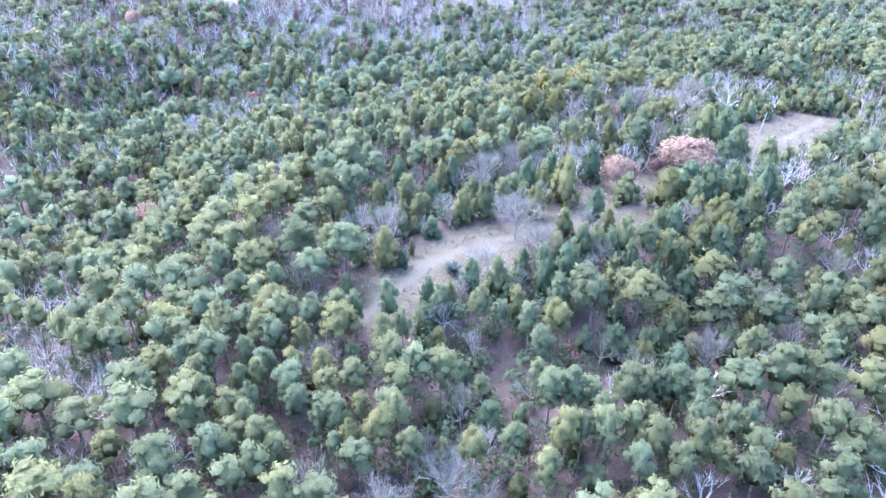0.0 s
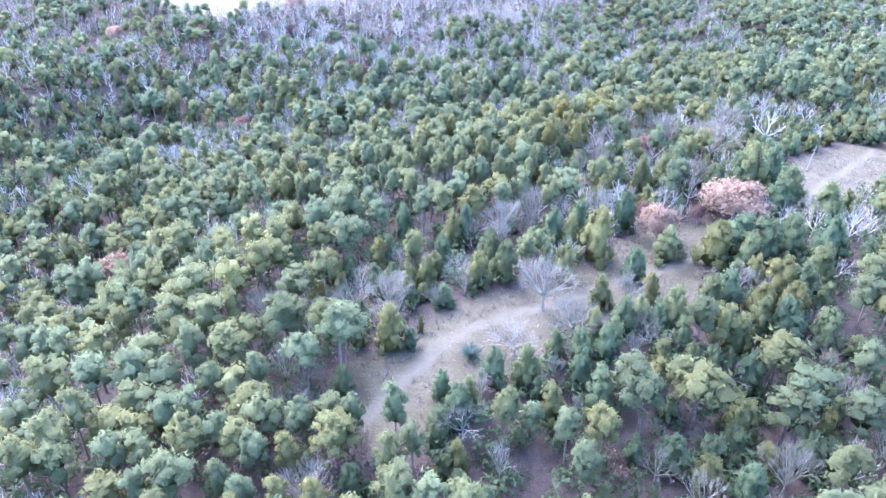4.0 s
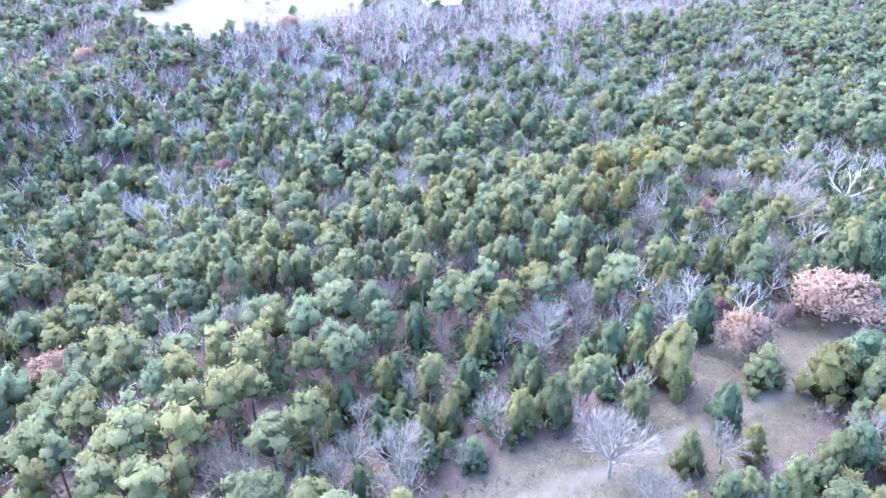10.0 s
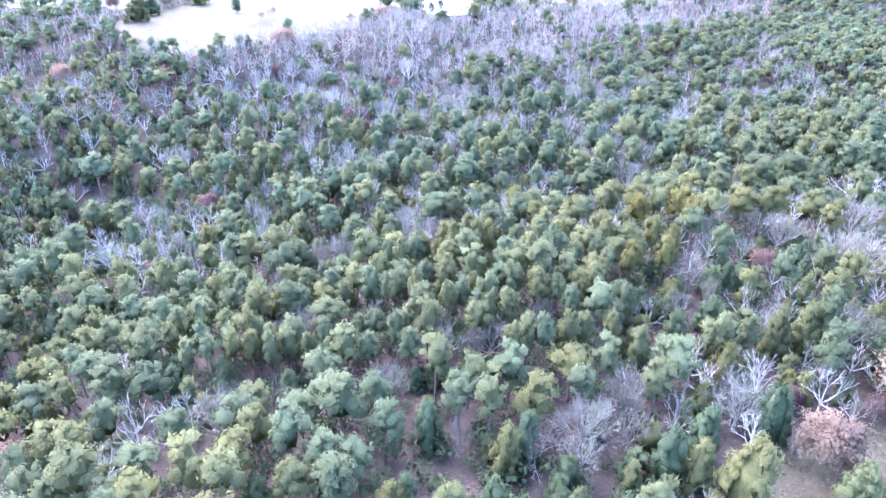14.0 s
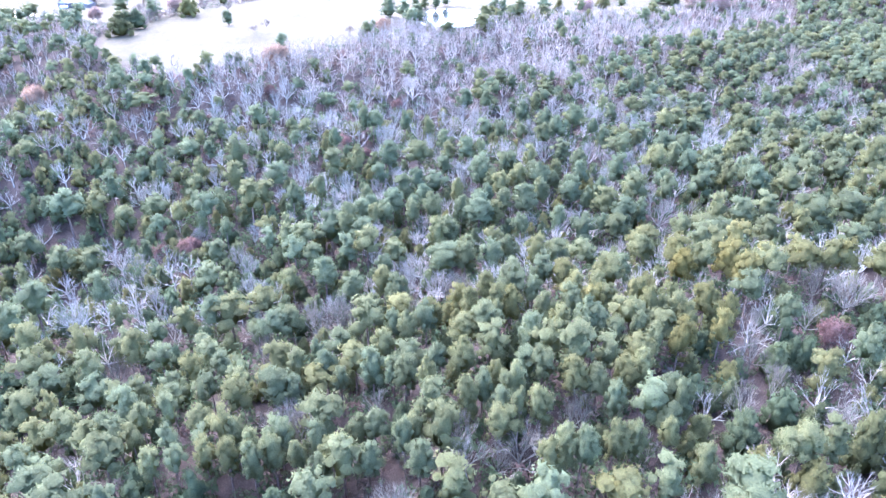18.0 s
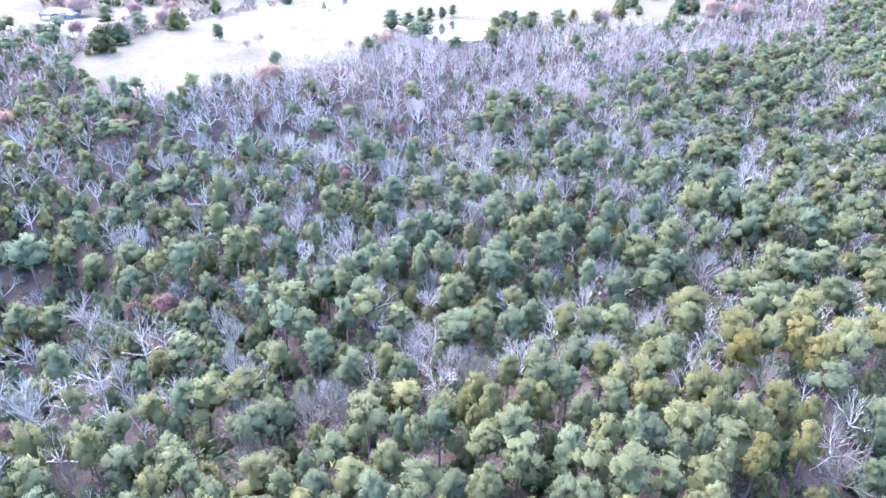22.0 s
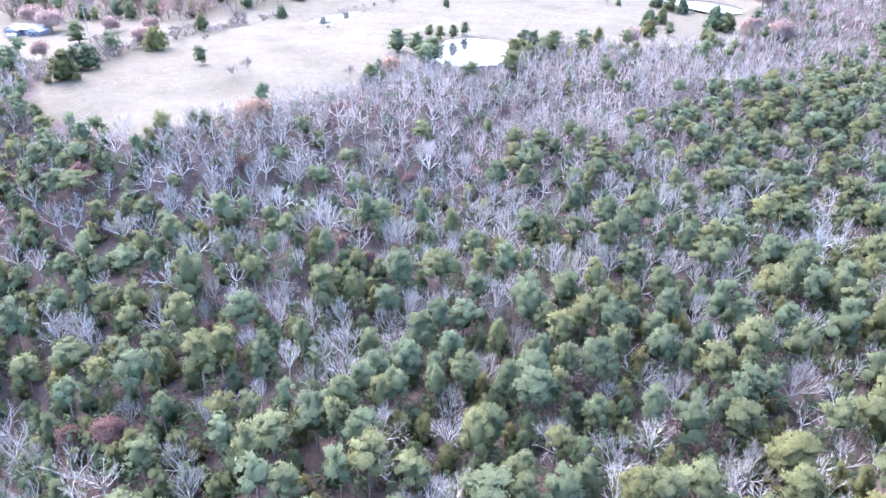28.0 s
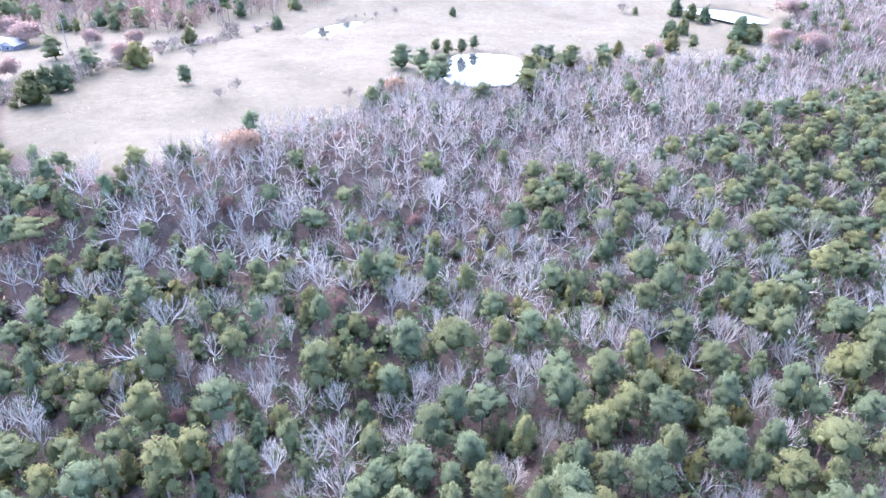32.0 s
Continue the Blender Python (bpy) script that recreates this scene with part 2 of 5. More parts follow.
# ---- tree shapes ----
_t = (1 + 5**0.5) / 2
ICO_V = np.array([(-1, _t, 0), (1, _t, 0), (-1, -_t, 0), (1, -_t, 0), (0, -1, _t), (0, 1, _t), (0, -1, -_t), (0, 1, -_t), (_t, 0, -1), (_t, 0, 1), (-_t, 0, -1), (-_t, 0, 1)]) / math.hypot(1, _t)
ICO_F = np.array([(0, 11, 5), (0, 5, 1), (0, 1, 7), (0, 7, 10), (0, 10, 11), (1, 5, 9), (5, 11, 4), (11, 10, 2), (10, 7, 6), (7, 1, 8),
                  (3, 9, 4), (3, 4, 2), (3, 2, 6), (3, 6, 8), (3, 8, 9), (4, 9, 5), (2, 4, 11), (6, 2, 10), (8, 6, 7), (9, 8, 1)])


def unit(v):
    return v / (np.linalg.norm(v, axis=-1, keepdims=True) + 1e-9)


class Shape:
    """Gathers corners and triangles, and for foliage the normals of the masses that it forms."""

    def __init__(self):
        self.v, self.f, self.nv, self.n = [], [], [], 0

    def add(self, v, f, normals=None):
        self.v.append(np.asarray(v, float))
        self.f.append(np.asarray(f, int) + self.n)
        if normals is not None:
            self.nv.append(normals)
        self.n += len(v)

    def arrays(self):
        return np.concatenate(self.v), np.concatenate(self.f)

    def leafy(self):
        return (*self.arrays(), np.concatenate(self.nv))

    def sprays(self, rng, at, n, long, broad, lift, rise):
        """Small pointed sprays lying on a surface at the points given, with the normals given."""
        k = len(at)
        face = unit(n + rng.normal(size=(k, 3)) * 0.3)
        t = rng.normal(size=(k, 3)) + np.array([0, 0, rise]) + n * 0.35
        t = unit(t - face * (t * face).sum(1, keepdims=True))
        s = np.cross(face, t)
        ln = long * rng.uniform(0.6, 1.4, (k, 1))
        wd = broad * rng.uniform(0.7, 1.3, (k, 1))
        v = np.stack([at - t * ln * 0.45 - s * wd, at - t * ln * 0.45 + s * wd, at + t * ln * 0.6 + n * ln * lift], 1)
        turned = (np.cross(v[:, 1] - v[:, 0], v[:, 2] - v[:, 0]) * n).sum(1) < 0
        v[turned] = v[turned][:, ::-1]
        self.add(v.reshape(-1, 3), np.arange(3 * k).reshape(-1, 3), np.repeat(n, 3, 0))

    def tuft(self, rng, c, r, flat, flakes, out, spray):
        """A loose clump of sprays round c, thicker on the side that faces out."""
        d = unit(rng.normal(size=(flakes, 3)) + unit(np.asarray(out, float)) * 0.7)
        self.sprays(rng, c + d * (1, 1, flat) * r * rng.uniform(0.35, 1.0, (flakes, 1)), unit(d + (0, 0, 0.3)), *spray)

    def billow(self, rng, c, r, flat, flakes, out, crown_out, spray):
        """A bough's mass of needles: a knobbly lump under ragged sprays, open below."""
        squash = np.array([1, 1, flat])
        turn = np.linalg.qr(rng.normal(size=(3, 3)))[0]
        if np.linalg.det(turn) < 0:
            turn[0] *= -1
        ball = ICO_V @ turn
        soft = lambda d: unit(d * 0.4 + crown_out * 0.5 + (0, 0, 0.5))
        keep = [t for t in ICO_F if ball[t].mean(0) @ out > -0.45]
        self.add(ball * (rng.normal(0.82, 0.12, (len(ball), 1)) * r) * squash + c, keep, soft(ball))
        d = unit(rng.normal(size=(flakes, 3)) + out * 0.8)
        self.sprays(rng, c + d * squash * (r * rng.uniform(0.78, 1.12, (flakes, 1))), soft(d), *spray)

    def limb(self, p, q, r0, r1, sides=3):
        p, q = np.asarray(p, float), np.asarray(q, float)
        d = q - p
        d /= np.linalg.norm(d) + 1e-9
        s = np.cross(d, (0.3, 0.9, 0.1) if abs(d[2]) > 0.8 else (0, 0, 1))
        s /= np.linalg.norm(s)
        t = np.cross(d, s)
        an = np.arange(sides) * 2 * math.pi / sides
        ring = np.cos(an)[:, None] * s + np.sin(an)[:, None] * t
        i = np.arange(sides)
        j = (i + 1) % sides
        self.add(np.r_[p + ring * r0, q + ring * r1], np.r_[np.c_[i, j, j + sides], np.c_[i, j + sides, i + sides]])

    def twig(self, p, q, w, rng, tip=0.0):
        """A thin sliver from p to q."""
        d = q - p
        s = np.cross(d, np.array([0, -0.3, 1.0]) + rng.normal(size=3) * 0.35)
        s = s / (np.linalg.norm(s) + 1e-9)
        if tip:
            self.add([p + s * w, p - s * w, q - s * tip, q + s * tip], [(0, 1, 2), (0, 2, 3)])
        else:
            self.add([p + s * w, p - s * w, q], [(0, 1, 2)])


def body(shape, rng, z0, z1, wide, lean, billows, size, flat, flakes, core, spray):
    """A crown round an axis: a core, and ragged billows of uneven size set all over it."""
    lop = rng.uniform(0, 6.3, 2)

    def at(an, u, k):
        z = z0 + (z1 - z0) * u
        w = float(wide(u)) * k * (1 + 0.13 * math.cos(an - lop[0]) + 0.12 * math.cos(2 * an - lop[1]))
        return np.array([lean[0] * z / 10 + math.cos(an) * w, lean[1] * z / 10 + math.sin(an) * w, z])

    axis = at(0, 0.4, 0)
    rings, segs = core
    grid = np.array([at(j * 2 * math.pi / segs + 0.35 * i, u, 0.6 + rng.normal() * 0.05) for i, u in enumerate(np.linspace(0.05, 0.92, rings)) for j in range(segs)])
    v = np.r_[grid, [grid[:segs].mean(0), grid[-segs:].mean(0)]]
    f = []
    for i in range(rings - 1):
        for j in range(segs):
            k = (j + 1) % segs
            f += [(i * segs + j, i * segs + k, (i + 1) * segs + k), (i * segs + j, (i + 1) * segs + k, (i + 1) * segs + j)]
    for j in range(segs):
        k = (j + 1) % segs
        f += [(k, j, rings * segs), ((rings - 1) * segs + j, (rings - 1) * segs + k, rings * segs + 1)]
    shape.add(v, f, unit(v - axis + (0, 0, 0.3)))
    for i in range(billows):
        u = ((i + rng.uniform(0.1, 0.9)) / billows) ** 0.85
        an = i * 2.39996 + rng.normal() * 0.4
        c = at(an, u, 0.78 * (1 + rng.normal() * 0.11)) + (0, 0, rng.normal() * 0.18)
        out = unit(np.array([math.cos(an) * (1 - u), math.sin(an) * (1 - u), 0.35 + 0.6 * u]))
        r = size * rng.choice((0.62, 0.8, 1.0, 1.25)) * rng.uniform(0.85, 1.15) * (1 - 0.15 * u)
        shape.billow(rng, c, r, flat, max(8, int(flakes * (r / size) ** 1.6)), out, unit(c - axis), spray)


def pine_shape(seed, billows, flakes, core, limbs, low=False):
    """A pine of 10 m with a domed crown 5 m wide of many billows, on a bare trunk."""
    rng = np.random.default_rng(seed)
    wood, crown = Shape(), Shape()
    lean = rng.normal(size=2) * 0.3
    base = rng.uniform(1.0, 2.0) if low else rng.uniform(4.3, 6.0)
    top = rng.uniform(8.9, 10.0)
    spray = (0.4, 0.11, 0.45, 0.5) if limbs else (0.5, 0.15, 0.45, 0.5) if flakes > 10 else (0.75, 0.26, 0.4, 0.5)
    axis = lambda z: np.array([lean[0] * z / 10, lean[1] * z / 10, z])
    pts = [axis(z) for z in ((-0.6, 3.2, 6.5, 8.6) if limbs else (-0.6, 6.5))]
    for a, b2, r0, r1 in zip(pts, pts[1:], (0.21, 0.17, 0.12), (0.17, 0.12, 0.05)):
        wood.limb(a, b2, r0, r1, 5 if limbs else 3)
    belly, sharp = rng.uniform(0.18, 0.42), rng.uniform(0.42, 0.72)
    wide = lambda u: 2.35 * np.where(u > belly, np.clip(1 - ((u - belly) / (1 - belly)) ** 2, 1e-4, 1) ** sharp, 0.55 + 0.45 * np.clip(u / belly, 0, 1) ** 0.7)
    body(crown, rng, base, top, wide, lean, billows, 0.88 * (22 / billows) ** 0.45, 0.7, flakes, core, spray)
    for i in range(limbs):
        z, an, ln = rng.uniform(0.5 * base, base + 0.6), rng.uniform(0, 6.3), rng.uniform(0.6, 1.9)
        tip = axis(z + 0.3) + np.array([math.cos(an) * ln, math.sin(an) * ln, 0])
        wood.limb(axis(z), tip, 0.035, 0.012, 3)
        if ln > 1.0:
            crown.tuft(rng, tip, 0.6, 0.5, 26, np.array([0, 0, 1]), spray)
    return wood.arrays(), crown.leafy()


def cedar_shape(seed, billows, flakes, core):
    """A red cedar of 6 m, 5 m wide, dense to the ground, with upswept sprays."""
    rng = np.random.default_rng(seed)
    wood, crown = Shape(), Shape()
    wood.limb((0, 0, -0.5), (0.05, 0, 3.0), 0.17, 0.09, 4)
    wood.limb((0.05, 0, 3.0), (0, 0.05, 5.2), 0.09, 0.03, 3)
    fat = rng.uniform(0.4, 0.62)
    wide = lambda u: 2.6 * np.clip(1 - u, 1e-4, 1) ** fat * np.minimum(1, 0.8 + u * 2)
    spray = (0.42, 0.09, 0.4, 1.4) if flakes > 20 else (0.56, 0.14, 0.4, 1.4) if flakes > 10 else (0.8, 0.24, 0.3, 1.3)
    body(crown, rng, 0.35, 5.6, wide, rng.normal(size=2) * 0.2, billows, 0.62 * (30 / billows) ** 0.4, 1.2, flakes, core, spray)
    return wood.arrays(), crown.leafy()


def bare_shape(seed, first, forks, twigs, tall=7.6, spreading=1.0, solid=2, thin=0.013):
    """A leafless hardwood: a short trunk, limbs that fan out and fork, and fine twigs; returns also the branch ends."""
    rng = np.random.default_rng(seed)
    wood, fine, ends = Shape(), Shape(), []
    last = len(forks)

    def grow(p, d, ln, r, n):
        bend = unit(d + rng.normal(size=3) * 0.13 + (0, 0, 0.1))
        m, e = p + d * ln * 0.5, p + d * ln * 0.5 + bend * ln * 0.5
        if n < solid:
            wood.limb(p, m, r, r * 0.84, 4 if n == 0 else 3)
            wood.limb(m, e, r * 0.84, r * 0.62, 4 if n == 0 else 3)
        elif n < last:
            fine.twig(p, m, r, rng, r * 0.84)
            fine.twig(m, e, r * 0.84, rng, r * 0.6)
        else:
            fine.twig(p, e, r, rng, thin * 0.7)
        side = unit(np.cross(bend, rng.normal(size=3)))
        up2 = np.cross(bend, side)
        if n == last:
            ends.append(e)
            for k in range(twigs):
                an, tilt = k * 2.4 + rng.uniform(0, 0.8), rng.uniform(0.15, 0.75)
                t = unit(bend * math.cos(tilt) + (side * math.cos(an) + up2 * math.sin(an)) * math.sin(tilt) + (0, 0, 0.12))
                s = p + (e - p) * rng.uniform(0.35, 1.0)
                fine.twig(s, s + t * rng.uniform(0.08, 0.15) * tall, thin * 0.8, rng)
            return
        for i in range(forks[n]):
            an = i * 2 * math.pi / forks[n] + rng.normal() * 0.4
            tilt = rng.uniform(0.3, 0.72) * (0.35 if i == 0 else 1.0) * spreading
            d2 = unit(bend * math.cos(tilt) + (side * math.cos(an) + up2 * math.sin(an)) * math.sin(tilt) + (0, 0, 0.08))
            s = e if i == 0 else p + (e - p) * rng.uniform(0.45, 1.0)
            grow(s, d2, ln * rng.uniform(0.58, 0.84), max(thin, r * rng.uniform(0.52, 0.7)), n + 1)

    fork = np.array([*rng.normal(size=2) * 0.15, tall * rng.uniform(0.2, 0.3)])
    wood.limb((0, 0, -0.4), fork, 0.023 * tall, 0.017 * tall, 5)
    for i in range(first):
        an, tilt = i * 2.39996 + rng.normal() * 0.25, (0.15 + 0.85 * (i / max(1, first - 1)) ** 0.8) * 0.98 * spreading
        d = np.array([math.cos(an) * math.sin(tilt), math.sin(an) * math.sin(tilt), math.cos(tilt)])
        grow(fork * (1 - 0.1 * i / first), d, tall * rng.uniform(0.27, 0.34) * (1.05 - 0.12 * math.cos(tilt)), 0.0145 * tall, 0)
    return wood.arrays(), fine.arrays(), np.array(ends)


def leafy_shape(seed):
    """An oak that holds its dry rusty leaves on most of the crown."""
    wood, fine, ends = bare_shape(seed, 7, (4, 3), 2, 6.2, 1.15)
    rng = np.random.default_rng(seed + 5)
    leaf = Shape()
    k = 46
    axis = np.array([0, 0, 2.4])
    c = np.repeat(ends, k, 0) + rng.normal(size=(len(ends) * k, 3)) * (0.42, 0.42, 0.3)
    c[:, 2] -= rng.uniform(0, 1, len(c)) ** 3 * 1.6
    a, b2 = rng.normal(size=(2, len(c), 3)) * 0.11
    n = unit(c - axis + (0, 0, 1.0))
    v = np.stack([c - a, c + a * 0.6 + b2, c + a * 0.6 - b2], 1)
    turned = (np.cross(v[:, 1] - v[:, 0], v[:, 2] - v[:, 0]) * n).sum(1) < 0
    v[turned] = v[turned][:, ::-1]
    leaf.add(v.reshape(-1, 3), np.arange(3 * len(c)).reshape(-1, 3), np.repeat(n, 3, 0))
    return wood, fine, leaf.leafy()


def brush_shape(seed):
    """A low clump of undergrowth."""
    rng = np.random.default_rng(seed)
    leaf = Shape()
    for k in range(2):
        c = np.array([*rng.normal(size=2) * 0.6, rng.uniform(0.3, 1.2)])
        leaf.tuft(rng, c, 0.9, 0.75, 26, np.array([c[0], c[1], 0.9]), (0.32, 0.11, 0.3, 0.9))
    return (leaf.leafy(),)


SHAPES = collections.defaultdict(list)
for s in range(10):
    SHAPES["pine"].append(pine_shape(10 + s, 22 + s % 5, 44, (4, 7), 8))
    SHAPES["low_pine"].append(pine_shape(200 + s, 22, 30, (4, 7), 5, True))
    SHAPES["pine_far"].append(pine_shape(40 + s, 14, 22, (3, 6), 0))
    SHAPES["pine_edge"].append(pine_shape(60 + s, 8, 8, (3, 5), 0))
for s in range(8):
    SHAPES["cedar"].append(cedar_shape(70 + s, 30, 28, (4, 7)))
    SHAPES["cedar_far"].append(cedar_shape(90 + s, 15, 14, (3, 6)))
    SHAPES["cedar_edge"].append(cedar_shape(100 + s, 8, 7, (3, 5)))
    SHAPES["brush"].append(brush_shape(110 + s))
for s in range(10):
    SHAPES["bare"].append(bare_shape(120 + s, 6, (3, 3, 3), 4, spreading=1.0 + 0.07 * (s % 4), solid=2, thin=0.024))
    SHAPES["bare_far"].append(bare_shape(150 + s, 5, (3, 3), 4, spreading=1.22, solid=1, thin=0.03))
    SHAPES["bare_edge"].append(bare_shape(165 + s, 5, (3,), 4, spreading=1.0, solid=0, thin=0.05))
    SHAPES["shrub"].append(bare_shape(190 + s, 8, (4, 3), 8, tall=4.6, spreading=1.2, solid=1, thin=0.03))
for s in range(5):
    SHAPES["grand"].append(bare_shape(300 + s, 9, (4, 3, 3), 5, spreading=0.86 + 0.05 * s, solid=2, thin=0.018))
    SHAPES["rust"].append(leafy_shape(180 + s))


def tree_meshes(kind, shape, mats):
    names = ("trunk", "crown") if kind in ("pine", "low_pine", "cedar") else ("trunk", "twig_spray", "foliage")
    if kind in ("bare", "shrub", "grand"):
        shape = shape[:2]
    return [(nm, mesh_of(nm, arr[0], arr[1], mt, normals=arr[2] if len(arr) > 2 else None)) for nm, arr, mt in zip(names, shape, mats)]


MESHES = {}
for kind, mats in (("pine", (M_BARK, M_NEEDLE)), ("low_pine", (M_BARK, M_NEEDLE)), ("cedar", (M_BARK, M_NEEDLE)), ("bare", (M_PALE, M_PALE)), ("shrub", (M_PALE, M_PALE)), ("grand", (M_PALE, M_PALE)), ("rust", (M_PALE, M_PALE, M_LEAF))):
    MESHES[kind] = [tree_meshes(kind, sh, mats) for sh in SHAPES[kind]]

# how wide each shape is, and how tall
WIDE = {"pine": 5.5, "cedar": 4.8, "bare": 7.0, "rust": 6.4}
NAMES = {"pine": "pine_tree", "cedar": "cedar_tree", "bare": "bare_tree", "rust": "oak_tree"}
rnd = random.Random(7)


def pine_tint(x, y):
    """Blue-green in the hollow; warm sun on the eastern ridge painted in yellow."""
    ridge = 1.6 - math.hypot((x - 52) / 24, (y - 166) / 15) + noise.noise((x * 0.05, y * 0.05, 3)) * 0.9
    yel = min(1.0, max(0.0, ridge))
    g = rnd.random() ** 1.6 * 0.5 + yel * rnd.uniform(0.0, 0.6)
    # eastern pines darkened in colour for the view's dim lower right corner
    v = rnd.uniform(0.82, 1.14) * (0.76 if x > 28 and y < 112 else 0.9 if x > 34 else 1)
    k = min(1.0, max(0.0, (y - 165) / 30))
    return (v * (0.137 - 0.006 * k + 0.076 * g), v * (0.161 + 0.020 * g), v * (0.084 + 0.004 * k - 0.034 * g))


def tint_for(kind, x, y):
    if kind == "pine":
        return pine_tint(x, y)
    if kind == "cedar":
        g, v = rnd.random() ** 1.5, rnd.uniform(0.75, 1.15)
        return (v * (0.100 + 0.060 * g), v * (0.132 + 0.022 * g), v * (0.070 - 0.012 * g))
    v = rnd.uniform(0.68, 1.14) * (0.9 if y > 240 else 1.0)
    # past y=262 the sunset flare's pink is put into the bark tint
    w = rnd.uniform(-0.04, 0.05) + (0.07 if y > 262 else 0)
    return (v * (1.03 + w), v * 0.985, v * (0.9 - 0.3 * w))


def where_label(x, y):
    if inside(CLEARING, x, y) > -7:
        return "beside the grassy clearing"
    if inside(FIELD, x, y) > -14:
        return "at the edge of the pasture"
    if y < 90:
        return "in the woods below the clearing"
    if y < 168:
        return "on the wooded ridge"
    return "in the wooded valley"


def plant(kind, x, y, wide=None, tall=1.0, tint=None, label="", low=False):
    """One tree as a thing with its parts."""
    w = (wide or WIDE[kind]) / WIDE[kind]
    tops = {"pine": 0.82 + 0.18 * w, "cedar": 0.25 + 0.75 * w, "bare": 0.62 + 0.38 * w, "rust": 0.25 + 0.85 * min(w, 1.3)}[kind] * tall
    root = new(NAMES[kind])
    root.matrix_world = Matrix.LocRotScale((x, y, level(x, y)), Euler((0, 0, rnd.uniform(0, 6.28))), (w, w, tops))
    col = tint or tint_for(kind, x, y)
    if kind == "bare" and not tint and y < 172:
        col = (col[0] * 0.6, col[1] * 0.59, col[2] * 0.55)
    for nm, me in rnd.choice(MESHES[{"pine": "low_pine", "bare": "shrub"}.get(kind, kind) if low else "grand" if kind == "bare" and w > 0.8 and y < 172 else kind]):
        ob = new(nm, me)
        ob.parent = root
        if nm in ("twig_spray", "foliage"):
            tagged(ob, kind="stuff")
        if kind in ("bare", "rust") and nm != "foliage":
            t2 = col if kind == "bare" else (0.7, 0.67, 0.64)
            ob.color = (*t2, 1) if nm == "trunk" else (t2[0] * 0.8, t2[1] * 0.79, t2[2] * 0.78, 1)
        else:
            ob.color = (*col, 1) if nm in ("crown", "foliage") else (1, 1, 1, 1)
    text = {"pine": "%s %s-crowned pine" % ("wide" if w > 1.12 else "slender" if w < 0.85 else "tall", "sunlit yellow-green" if col[0] > 0.2 else "grey-green" if col[0] < 0.152 else "green"),
            "cedar": "%s %s red cedar" % ("big" if w > 1.15 else "small" if w < 0.8 else "conical", "olive-green" if col[0] > 0.135 else "dark green"),
            "bare": "%s leafless pale-branched hardwood" % ("wide" if w > 1.1 else "slim" if w < 0.75 else "forked"),
            "rust": "%s oak with dry pinkish-brown leaves" % ("broad" if w > 1 else "small")}[kind]
    return tagged(root, label or text + " " + where_label(x, y), "tree", group={"pine": "pines of the woods", "cedar": "red cedars", "bare": "bare hardwoods", "rust": "rusty oaks"}[kind])


# ---- the trees that stand out, by place and crown width ----
PINES_0 = [(31.1, 48.4, 3.0), (27.2, 48.8, 3.5), (17.2, 48.9, 2.8), (36.2, 49.4, 3.7), (-29.7, 49.8, 4.3), (53.3, 50.1, 6.3), (40.3, 50.2, 3.9), (34.4, 50.5, 3.7), (-35.4, 51.2, 6.6), (29.3, 51.2, 4.2), (9.9, 51.5, 3.4), (24.4, 52.2, 3.6), (13.5, 52.6, 2.9), (41.1, 52.9, 3.3), (2.2, 53.0, 3.4), (38.1, 53.0, 3.2), (21.8, 53.1, 2.4), (20.1, 53.3, 3.6), (-24.0, 53.4, 5.0), (28.0, 53.8, 3.7), (35.4, 53.9, 3.2), (-18.4, 54.3, 3.6), (30.1, 54.4, 2.5), (-11.9, 54.5, 3.0), (-1.2, 54.6, 3.5), (-5.2, 54.6, 2.3), (-3.8, 55.0, 2.3), (24.8, 55.0, 3.1), (-13.8, 56.1, 3.0), (48.4, 56.5, 4.2)]
PINES_1 = [(-16.7, 56.6, 3.7), (1.8, 57.0, 3.0), (37.0, 57.4, 4.0), (-5.3, 58.4, 4.2), (-2.3, 58.4, 2.7), (-7.1, 58.5, 2.4), (-15.4, 58.8, 2.5), (33.2, 58.8, 2.6), (59.2, 58.9, 6.0), (31.3, 59.1, 3.3), (35.2, 59.1, 4.0), (24.5, 59.2, 3.2), (22.4, 59.6, 3.8), (38.7, 59.6, 4.1), (29.5, 59.7, 4.5), (51.8, 59.8, 4.4), (19.9, 59.8, 3.8), (-17.9, 60.2, 3.2), (-28.3, 60.5, 6.8), (45.2, 60.6, 6.4), (48.7, 60.8, 6.5), (-35.4, 61.4, 6.3), (-10.1, 61.8, 3.2), (-20.7, 62.3, 3.9), (18.6, 62.3, 2.8), (-15.7, 62.6, 2.6), (-23.6, 63.9, 4.6), (-3.6, 64.2, 3.6), (58.4, 64.6, 4.0), (-11.3, 64.8, 3.9)]
